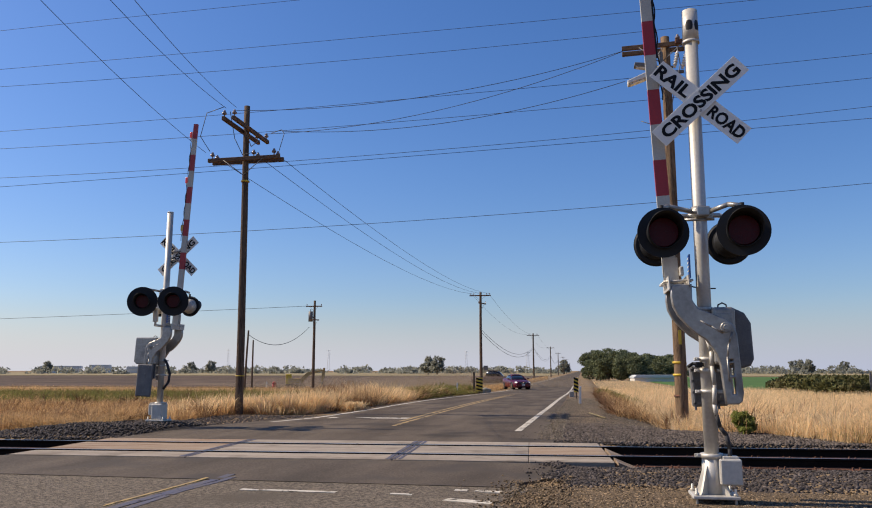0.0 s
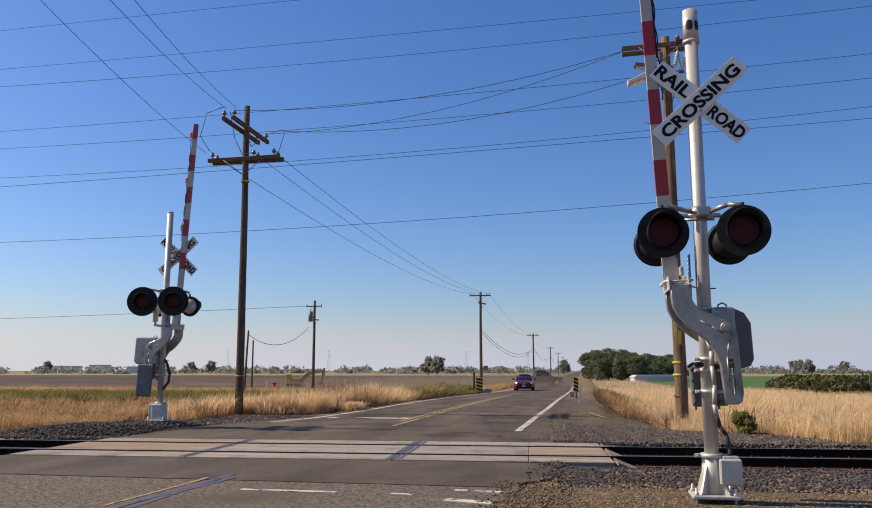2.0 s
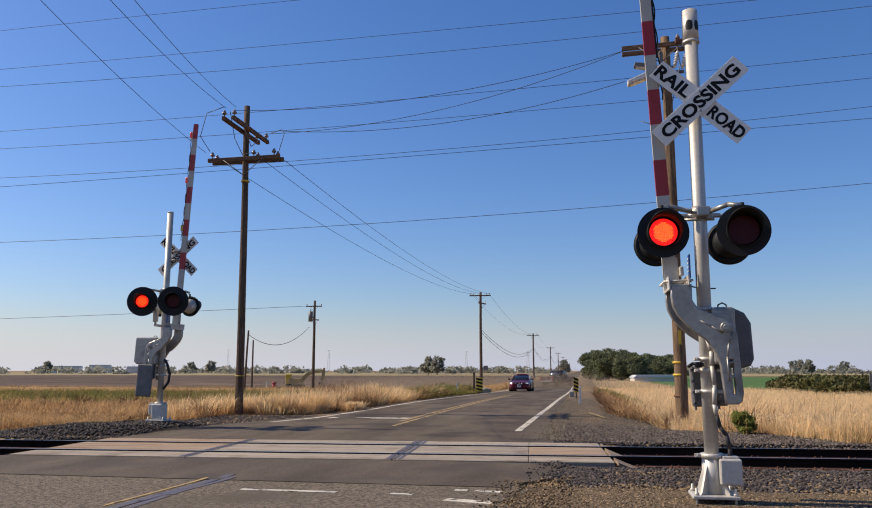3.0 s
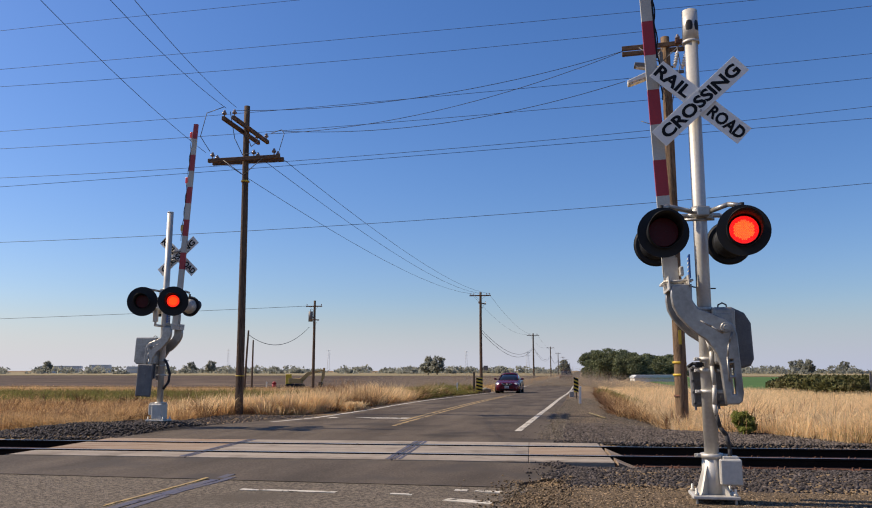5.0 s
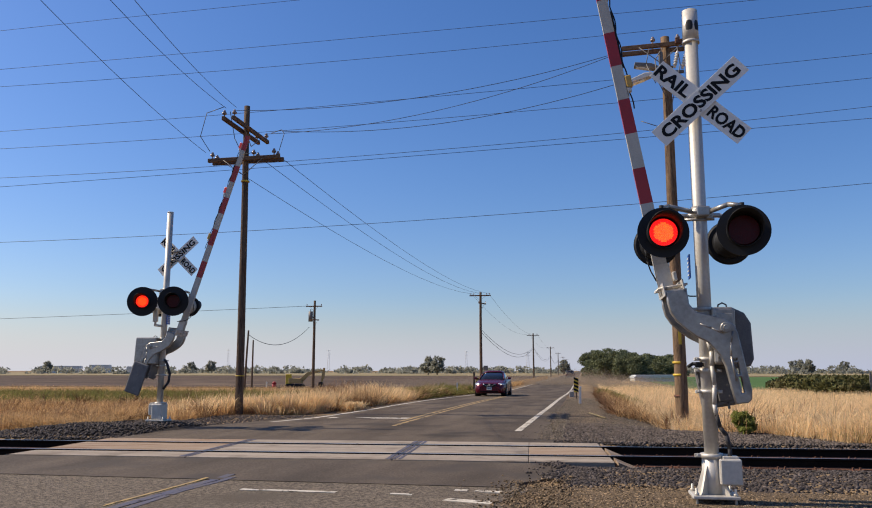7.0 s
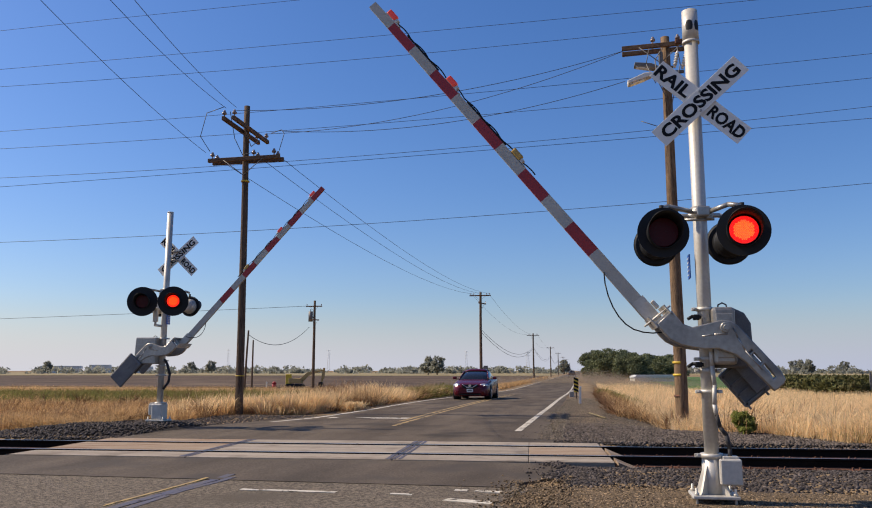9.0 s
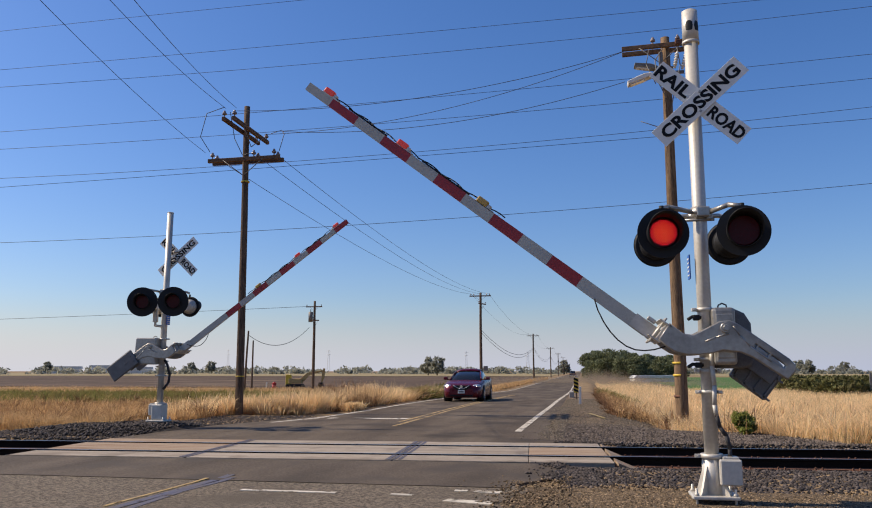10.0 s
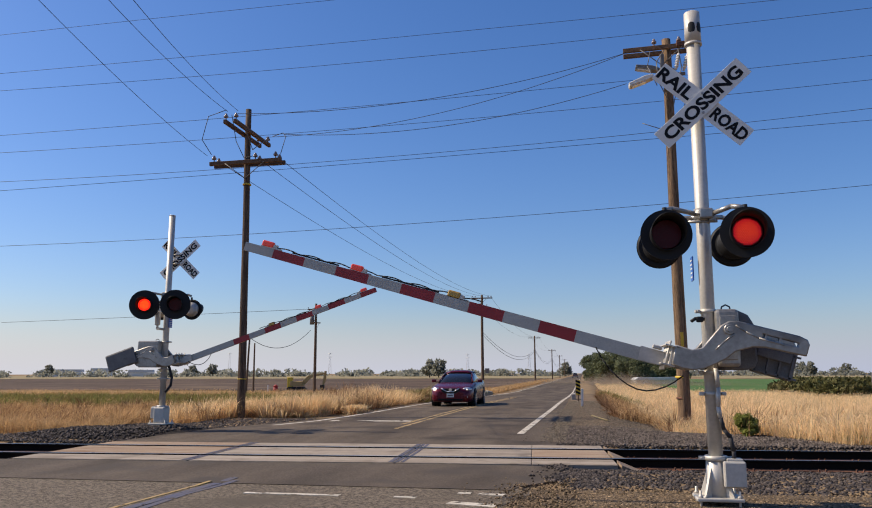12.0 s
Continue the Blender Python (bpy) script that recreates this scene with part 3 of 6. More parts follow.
def stones(name, count, xr, yr, size, material, label, where, seed, keep=None):
    """Loose stones scattered over the land as one heap."""
    rng = np.random.default_rng(seed)
    base = np.array([(1, 0, 0), (-1, 0, 0), (0, 1, 0), (0, -1, 0), (0, 0, 1), (0, 0, -1)], float)
    tri = np.array([(0, 2, 4), (2, 1, 4), (1, 3, 4), (3, 0, 4), (2, 0, 5), (1, 2, 5), (3, 1, 5), (0, 3, 5)])
    x, y = rng.uniform(*xr, count), rng.uniform(*yr, count)
    if keep is not None:
        ok = keep(x, y)
        x, y = x[ok], y[ok]
    k = len(x)
    z = where(x, y)
    s = rng.uniform(size[0], size[1], (k, 1, 1)) * rng.uniform(0.6, 1.3, (k, 6, 1))
    a, t = rng.uniform(0, 6.283, k), rng.uniform(-0.7, 0.7, k)
    v = base[None] * s
    ca, sa, ct, st = np.cos(a)[:, None], np.sin(a)[:, None], np.cos(t)[:, None], np.sin(t)[:, None]
    vx, vy, vz = v[..., 0], v[..., 1], v[..., 2] * 0.7
    vx, vz = vx * ct - vz * st, vx * st + vz * ct
    vx, vy = vx * ca - vy * sa, vx * sa + vy * ca
    verts = np.stack([vx + x[:, None], vy + y[:, None], vz + z[:, None]], -1).reshape(-1, 3)
    faces = (tri[None] + (np.arange(k) * 6)[:, None, None]).reshape(-1, 3)
    me = fast_mesh(name, verts, faces, material)
    return tagged(new(name, me), label, "gravel", "", "stuff")


def fast_mesh(name, verts, faces, material):
    me = bpy.data.meshes.new(name)
    me.vertices.add(len(verts))
    me.vertices.foreach_set("co", np.asarray(verts, np.float32).ravel())
    k = faces.shape[1]
    me.loops.add(faces.size)
    me.loops.foreach_set("vertex_index", np.asarray(faces, np.int32).ravel())
    me.polygons.add(len(faces))
    me.polygons.foreach_set("loop_start", np.arange(0, faces.size, k, dtype=np.int32))
    me.polygons.foreach_set("loop_total", np.full(len(faces), k, np.int32))
    me.materials.append(material)
    me.update()
    me.validate()
    return me


def bed_z(x, y):
    """The height of the stone bed, or of the land beside it."""
    d = y - (13.33 + SKEW * (x + 1.8))
    b = np.interp(d, [p[0] for p in prof], [p[1] for p in prof])
    return np.maximum(b, land_z(x, y))


def clear_of_crossing(x, y):
    d = y - (13.33 + SKEW * (x + 1.8))
    panel = (x > -9.55) & (x < 0.55) & (np.abs(d) < 1.62)
    apron = (x > -18) & (x < -0.25) & (y < 12) & (d < -1.5)
    rd = (y > 14.5) & (x > np.array([far_left(v) for v in y]) - 0.05) & (x < -0.74 + 0.1 * np.sin(y * 4.0))
    rails = (np.abs(np.abs(d) - 0.7525) < 0.09)
    return ~(panel | apron | rd | rails)


stones("ballast_stones", 64000, (-0.6, 12), (9.1, 17.6), (0.014, 0.042), M_BALLAST_DARK, "dark angular crushed ballast stones along the track", bed_z, 3,
       lambda x, y: clear_of_crossing(x, y) & (y > 9.35 + 0.25 * np.sin(x * 2.3) + 0.05 * x + 0.5 * np.random.default_rng(1).random(len(x))))
def mound_z(x, y):
    """The heap of stone round the far mast."""
    return 0.12 - 0.42 * ease(0.7, 3.6, np.hypot((x + 10.3) * np.where(x < -10.3, 0.62, 1.25), (y - 17.1) * 0.9))


def left_bed_z(x, y):
    return np.maximum(bed_z(x, y), np.where(y > 14.6, mound_z(x, y), -9))


gx, gy = np.meshgrid(np.arange(-16, -8.3, 0.25), np.arange(15.2, 20.6, 0.25))
gz = mound_z(gx, gy) - 0.02
n = gx.shape[1]
tagged(new("ballast_mound", from_arrays("ballast_mound", np.stack([gx, gy, gz], -1).reshape(-1, 3).tolist(), [(j * n + i, j * n + i + 1, (j + 1) * n + i + 1, (j + 1) * n + i) for j in range(gx.shape[0] - 1) for i in range(n - 1)], M_BALLAST_BED, True)),
       "dark stone heap round the far signal mast", "track bed", "", "structure")
stones("ballast_stones", 36000, (-20, -7.9), (10.8, 23.0), (0.02, 0.048), M_BALLAST_DARK, "dark angular crushed ballast stones along the track", left_bed_z, 5,
       lambda x, y: clear_of_crossing(x, y) & ((y < np.maximum(16.2, 19.3 + (x + 8.5) * 0.8)) | ((x > -10.9) & (np.random.default_rng(4).random(len(x)) < 0.7))))
sheet("gravel_apron", list(np.arange(-0.95, 15, 0.5)), list(np.arange(15.6, 21.0, 0.4)), M_GRAVEL, "grey crushed stone apron behind the track", "ground", 0.012)
stones("ballast_stones", 40000, (-0.6, 14), (15.4, 20.8), (0.018, 0.045), M_BALLAST, "grey crushed stone on the shoulder behind the track", lambda x, y: bed_z(x, y) + 0.02, 6,
       lambda x, y: clear_of_crossing(x, y) & (y < np.minimum(straw_edge(x) + 0.3, 20.6)))
stones("gravel_pebbles", 44000, (-1.3, 7), (6.0, 10.0), (0.006, 0.024), M_PEBBLE, "loose tan and brown gravel beside the road", lambda x, y: land_z(x, y) + 0.014, 8,
       lambda x, y: ((x > -0.75 + 0.12 * np.sin(y * 5)) | (np.random.default_rng(2).random(len(x)) < 0.02)) & (y < 9.3 + 0.2 * np.sin(x * 2.3) + 0.5 * np.random.default_rng(14).random(len(x)) ** 2))
stones("edge_stones", 3600, (-0.75, 0.3), (9.9, 11.85), (0.014, 0.04), M_BALLAST_DARK, "dark ballast spilling over the asphalt end", lambda x, y: np.where(x < -0.36, 0.004, np.maximum(bed_z(x, y), 0.0 - 0.28 * (x + 0.36))), 17,
       lambda x, y: np.random.default_rng(18).random(len(x)) < np.clip((x + 0.5 + 0.12 * np.sin(y * 5)) / 0.3, 0.02, 0.75) * (1 - ease(0.0, 0.3, x)))
stones("edge_pebbles", 3200, (-1.5, -0.15), (6.5, 12.0), (0.006, 0.02), M_PEBBLE, "gravel strewn over the broken asphalt edge", lambda x, y: 0.0 * x, 10,
       lambda x, y: np.random.default_rng(12).random(len(x)) < np.clip((x + 0.65 + 0.5 * (y < 9.9)) / 0.35, 0.015, 1) * (y < 10.4))
stones("edge_pebbles", 5000, (-1.25, -0.4), (15.6, 30.0), (0.008, 0.024), M_SHOULDER, "gravel strewn over the far asphalt edge", lambda x, y: road_z(y) + 0.004, 15,
       lambda x, y: np.random.default_rng(16).random(len(x)) < np.clip((x + 1.02 + 0.08 * np.sin(y * 3)) / 0.4, 0.01, 1))
stones("shoulder_pebbles", 30000, (-0.9, 3.0), (19.5, 42), (0.008, 0.02), M_SHOULDER, "loose tan gravel on the far road shoulder", lambda x, y: land_z(x, y) + 0.034, 9,
       lambda x, y: x > -0.75)
sheet("verge", list(np.arange(-0.95, 4.1, 0.5)), list(np.arange(20.3, 70, 0.75)), M_VERGE, "dark brown dirt verge with loose stones", "ground", 0.031)
sheet("gravel_shoulder", list(np.arange(-0.9, 9.1, 0.5)), list(np.arange(-6, 9.9, 0.5)), M_GRAVEL, "tan gravel ground around the signal mast", "ground", 0.019)


# ---- crossing signals ----
def lettering(body, height, width, thick=0.006):
    """Flat letters facing -y, centred, stretched to a width."""
    cu = bpy.data.curves.new("letters", "FONT")
    cu.body, cu.align_x, cu.align_y, cu.size, cu.offset, cu.extrude, cu.resolution_u = body, "CENTER", "CENTER", 1.0, 0.034, 0.004, 3
    ob = bpy.data.objects.new("letters", cu)
    scene.collection.objects.link(ob)
    bpy.context.view_layer.update()
    me = bpy.data.meshes.new_from_object(ob.evaluated_get(bpy.context.evaluated_depsgraph_get()))
    bpy.data.objects.remove(ob)
    co = np.empty(len(me.vertices) * 3, np.float32)
    me.vertices.foreach_get("co", co)
    co = co.reshape(-1, 3)
    mid = (co.max(0) + co.min(0)) / 2
    co = (co - mid) * np.array([width / np.ptp(co[:, 0]), height / np.ptp(co[:, 1]), 0.5])
    me.vertices.foreach_set("co", np.stack([co[:, 0], -co[:, 2], co[:, 1]], -1).astype(np.float32).ravel())
    me.materials.append(M_INK)
    me.update()
    return me


LETTERS = {w: lettering(w, 0.145, l) for w, l in (("CROSSING", 1.09), ("RAIL", 0.45), ("ROAD", 0.45))}


def crossbuck(sign, cx, cy, cz, turned):
    for name, turn, words, dy in (("rear_blade", 43, (("RAIL", -0.37), ("ROAD", 0.37)), 0.012), ("front_blade", -42, (("CROSSING", 0.0),), -0.012)):
        bm = bmesh.new()
        box(bm, 0, 0, 0, 1.22, 0.006, 0.229, None, 0.002)
        blade = part(name, bm, M_SIGN, sign, "white reflective sign blade with black lettering", pose(cx, cy, cz, 0, 0, 180 if turned else 0) @ pose(0, dy, 0, 0, turn, 0))
        for body, off in words:
            ob = new("lettering", LETTERS[body])
            ob.parent = blade
            ob.matrix_basis = pose(off, -0.0045, 0)
    for dz in (-0.11, 0.11):
        bm = bmesh.new()
        rod(bm, (cx, cy + 0.1, cz + dz), (cx, cy - 0.03, cz + dz), 0.014, 0.014, 8)
        rod(bm, (0, cy + 0.03, cz + dz), (cx, cy + 0.03, cz + dz + 0.001), 0.02, 0.02, 6)
        part("sign_bolt", bm, M_ALU, sign)


def lamp_head(sign, at, r, led_mat, far):
    """A round flashing lamp that faces -y: black disc, hood, housing, lens, and the lit array."""
    bm = bmesh.new()
    rod(bm, (0, 0.0, 0), (0, 0.016, 0), r, r, 40)
    rod(bm, (0, 0.016, 0), (0, 0.03, 0), r * 0.985, r * 0.9, 40)
    rod(bm, (0, 0.06, 0.12), (0, 0.06, 0.3), 0.026, 0.026, 10)
    head = part("lamp_head", bm, M_BLACK, sign, "round black flashing lamp head", at)
    bm = bmesh.new()
    rod(bm, (0, 0.03, 0), (0, 0.12, 0), 0.185, 0.17, 24)
    rod(bm, (0, 0.12, 0), (0, 0.19, 0), 0.17, 0.09, 24)
    part("housing", bm, M_GALV if far else M_BLACK, head, "lamp housing behind the disc")
    bm = bmesh.new()
    rings = []
    seg = 40
    for k, (rr, yy) in enumerate(((0.172, -0.0), (0.178, -0.32), (0.17, -0.32), (0.163, -0.0))):
        ring = []
        for i in range(seg):
            a = 2 * math.pi * i / seg
            up = 0.5 + 0.5 * math.sin(a)
            y = yy * (0.22 + 0.78 * up ** 0.8) if yy < 0 else yy
            ring.append(bm.verts.new((rr * math.cos(a), y - 0.001, rr * math.sin(a))))
        rings.append(ring)
    for k in range(3):
        for i in range(seg):
            bm.faces.new((rings[k][i], rings[k][(i + 1) % seg], rings[k + 1][(i + 1) % seg], rings[k + 1][i]))
    bmesh.ops.recalc_face_normals(bm, faces=bm.faces)
    part("hood", bm, M_BLACK, head, "black visor over the lens", smooth=True)
    bm = bmesh.new()
    rod(bm, (0, -0.004, 0), (0, -0.014, 0), 0.16, 0.15, 32)
    part("lens", bm, M_LENS, head, "dark red round lens")
    bm = bmesh.new()
    rod(bm, (0, 0.006, 0), (0, 0.0, 0), 0.143, 0.143, 32, 1)
    step = 0.0185
    for j in range(-8, 9):
        for i in range(-8, 9):
            x, z = (i + 0.5 * (j % 2)) * step, j * step * 0.866
            if x * x + z * z < 0.136 ** 2:
                rod(bm, (x, 0, z), (x, -0.0045, z), 0.0088, 0.0042, 6, 0 if x * x + z * z < 0.1 ** 2 else 1)
                rod(bm, (x, -0.0045, z), (x, -0.008, z), 0.0042, 0.003, 6, 2)
    return part("led_panel", bm, led_mat, head, "red panel of light-emitting dots", pose(0, 0.03, 0))


CASTING = [(-0.462, -0.5), (-0.47, -0.292), (-0.3, -0.3), (-0.21, -0.25), (-0.149, -0.12), (-0.085, 0.019), (-0.013, 0.088), (0.08, 0.109), (0.67, 0.117), (0.755, 0.098), (0.785, 0.055),
           (0.78, -0.066), (0.589, -0.077), (0.388, -0.084), (0.265, -0.114), (0.118, -0.2), (0.045, -0.298), (-0.045, -0.382), (-0.147, -0.461), (-0.246, -0.504), (-0.35, -0.513)]


def holed_plate(outline, holes, half, bevel=0.012):
    """A plate in x and z, centred on y, with openings through it and rounded edges."""
    cu = bpy.data.curves.new("plate", "CURVE")
    cu.dimensions, cu.fill_mode, cu.extrude, cu.bevel_depth, cu.bevel_resolution, cu.offset = "2D", "BOTH", half - bevel, bevel, 1, -bevel
    for loop in [outline] + holes:
        sp = cu.splines.new("POLY")
        sp.points.add(len(loop) - 1)
        for p, (x, z) in zip(sp.points, loop):
            p.co = (x, z, 0, 1)
        sp.use_cyclic_u = True
    ob = bpy.data.objects.new("plate", cu)
    scene.collection.objects.link(ob)
    bpy.context.view_layer.update()
    me = bpy.data.meshes.new_from_object(ob.evaluated_get(bpy.context.evaluated_depsgraph_get()))
    bpy.data.objects.remove(ob)
    me.transform(Matrix.Rotation(radians(90), 4, "X"))
    return me


SLOTS = [[(x0, 0.005), (x1, 0.005), (x1, 0.042), (x0, 0.042)] for x0, x1 in ((0.33, 0.35), (0.37, 0.49), (0.52, 0.68))]


def gate(sign, pivot, mirrored):
    """The gate's two rocking castings with weights and the striped arm; it turns about y at the pivot, arm level along -x."""
    bm = bmesh.new()
    plate = holed_plate(CASTING, SLOTS, 0.04)
    for s in (-1, 1):
        plate.transform(Matrix.Translation((0, 0.26 if s > 0 else -0.26, 0)))
        bm.from_mesh(plate)
        plate.transform(Matrix.Translation((0, -0.26 if s > 0 else 0.26, 0)))
        rod(bm, (0, s * 0.25, 0), (0, s * 0.335, 0), 0.062, 0.05, 18)
        rod(bm, (0, s * 0.335, 0), (0, s * 0.355, 0), 0.034, 0.03, 6)
        # raised rib from the hub down the tail, and another along the swan neck
        for a, b in zip(((0.05, 0.06), (0.16, 0.02), (0.3, -0.01), (0.06, -0.03), (-0.02, -0.14)), ((0.16, 0.02), (0.3, -0.01), (0.55, -0.015), (-0.02, -0.14), (-0.08, -0.24))):
            rod(bm, (a[0], s * 0.298, a[1]), (b[0], s * 0.298, b[1]), 0.012, 0.009, 6)
    rod(bm, (0, -0.3, 0), (0, 0.3, 0), 0.035, 0.035, 16)
    frame_ob = part("gate_frame", bm, M_ALU, sign, "pair of cast grey S-shaped gate support arms")
    bm = bmesh.new()
    box(bm, -0.5, 0, -0.315, 0.14, 0.6, 0.012)
    box(bm, -0.5, 0, -0.515, 0.14, 0.6, 0.012)
    box(bm, -0.475, 0, -0.415, 0.02, 0.44, 0.19)
    for y in (-0.2, -0.07, 0.07, 0.2):
        rod(bm, (-0.52, y, -0.57), (-0.52, y, -0.26), 0.013, 0.013, 6)
    box(bm, -0.62, -0.055, -0.46, 0.34, 0.012, 0.15)
    box(bm, -0.62, 0.055, -0.46, 0.34, 0.012, 0.15)
    box(bm, -0.63, -0.1, -0.36, 0.1, 0.1, 0.04, None, 0.01)
    part("arm_bracket", bm, M_GALV, frame_ob, "bolted steel bracket holding the arm")
    for s in (-1, 1) if mirrored else (1,):
        bm = bmesh.new()
        box(bm, 0.58, s * 0.215, -0.03, 0.44, 0.05, 0.15, None, 0.01)
        box(bm, 0.58, s * 0.18, -0.05, 0.36, 0.03, 0.2, None, 0.01)
        for x in (0.44, 0.6, 0.72):
            rod(bm, (x, s * 0.15, -0.03), (x, s * 0.32, -0.02), 0.014, 0.014, 6)
        if s > 0 and not mirrored:
            box(bm, 0.6, 0.27, -0.14, 0.44, 0.1, 0.37, None, 0.02)
            for k in range(4):
                box(bm, 0.42 + 0.12 * k, 0.21, -0.14, 0.02, 0.05, 0.37)
            box(bm, 0.62, 0.205, -0.06, 0.46, 0.04, 0.02)
            box(bm, 0.62, 0.205, -0.3, 0.46, 0.04, 0.02)
        if mirrored and s > 0:
            box(bm, 0.8, s * 0.33, 0.03, 0.76, 0.05, 0.4, None, 0.03)
            for x, z in ((0.5, 0.1), (0.5, -0.05), (0.66, 0.02), (0.72, 0.02), (1.08, 0.03)):
                rod(bm, (x, s * 0.33, z), (x, s * 0.37, z), 0.022, 0.018, 6)
        part("counterweight", bm, M_GREY_PLATE, frame_ob, "bolted grey counterweight plates")
    bm = bmesh.new()
    xs = [-5.56 + 0.38] + [-5.56 + 0.38 + 0.41 * k for k in range(1, 10)]
    cuts = [-5.56] + xs + [-0.6]
    for k, (xa, xb) in enumerate(zip(cuts, cuts[1:])):
        ha, hb = (0.052 + 0.02 * (x + 5.56) / 4.9 for x in (xa, xb))
        before = len(bm.faces)
        vs = [bm.verts.new(p) for p in ((xa, -0.03, -0.47 - ha), (xa, 0.03, -0.47 - ha), (xa, 0.03, -0.47 + ha), (xa, -0.03, -0.47 + ha),
                                        (xb, -0.03, -0.47 - hb), (xb, 0.03, -0.47 - hb), (xb, 0.03, -0.47 + hb), (xb, -0.03, -0.47 + hb))]
        quads = [(0, 1, 5, 4), (1, 2, 6, 5), (2, 3, 7, 6), (3, 0, 4, 7)] + ([(0, 3, 2, 1)] if k == 0 else []) + ([(4, 5, 6, 7)] if k == len(cuts) - 2 else [])
        for q in quads:
            f = bm.faces.new([vs[i] for i in q])
            f.material_index = (k + mirrored) % 2 if k < 10 else 2
    bmesh.ops.recalc_face_normals(bm, faces=bm.faces)
    part("arm", bm, [M_ARM_WHITE, M_ARM_RED, M_ARM_WHITE], frame_ob, "long red and white striped gate arm")
    for x, m in ((-5.28, M_ARM_LAMP), (-4.12, M_ARM_LAMP), (-2.92, M_ARM_AMBER)):
        bm = bmesh.new()
        box(bm, x, 0, -0.375, 0.15, 0.07, 0.075, None, 0.016, 1)
        box(bm, x + 0.05, 0, -0.408, 0.26, 0.06, 0.02, None, 0.004, 0)
        box(bm, x + 0.1, 0, -0.385, 0.05, 0.062, 0.05, None, 0.01, 0)
        part("arm_lamp", bm, [M_GALV, m], frame_ob, "small red warning lamp on the arm" if m is M_ARM_LAMP else "small amber warning lamp on the arm")
    bm = bmesh.new()
    pts = [(-5.2, 0.0, -0.395)]
    for k in range(1, 40):
        x = -5.2 + 2.6 * k / 39
        pts.append((x, 0.012, -0.405 + 0.026 * abs(math.sin(k * 0.62)) + (0.004 * (x + 5.2))))
    pipe(bm, pts, 0.008, 5)
    for x0, x1 in ((-4.95, -4.35), (-3.8, -3.1)):
        box(bm, (x0 + x1) / 2, 0, -0.4 + 0.003 * (x0 + 5), x1 - x0, 0.03, 0.018)
    part("lamp_cable", bm, M_BLACK, frame_ob, "black cable clipped along the arm")
    # a slack cable that keeps hanging down
    bm = bmesh.new()
    pts = [(0.0, -0.04, 0.0), (0.06, -0.04, -0.12), (0.14, -0.04, -0.235), (0.23, -0.03, -0.33), (0.32, -0.02, -0.4), (0.42, 0.0, -0.45), (0.52, 0.02, -0.47), (0.62, 0.05, -0.46), (0.72, 0.08, -0.43), (0.82, 0.1, -0.38), (0.92, 0.12, -0.31)]
    if mirrored:
        pts = [(x * 0.55, y, z * 0.55) for x, y, z in pts]
    pipe(bm, pts, 0.008, 5)
    cable = part("slack_cable", bm, M_BLACK, frame_ob, "slack black cable hanging from the arm", pose(-1.25, 0, -0.53))
    frame_ob.matrix_basis = pose(*pivot)
    return frame_ob, cable


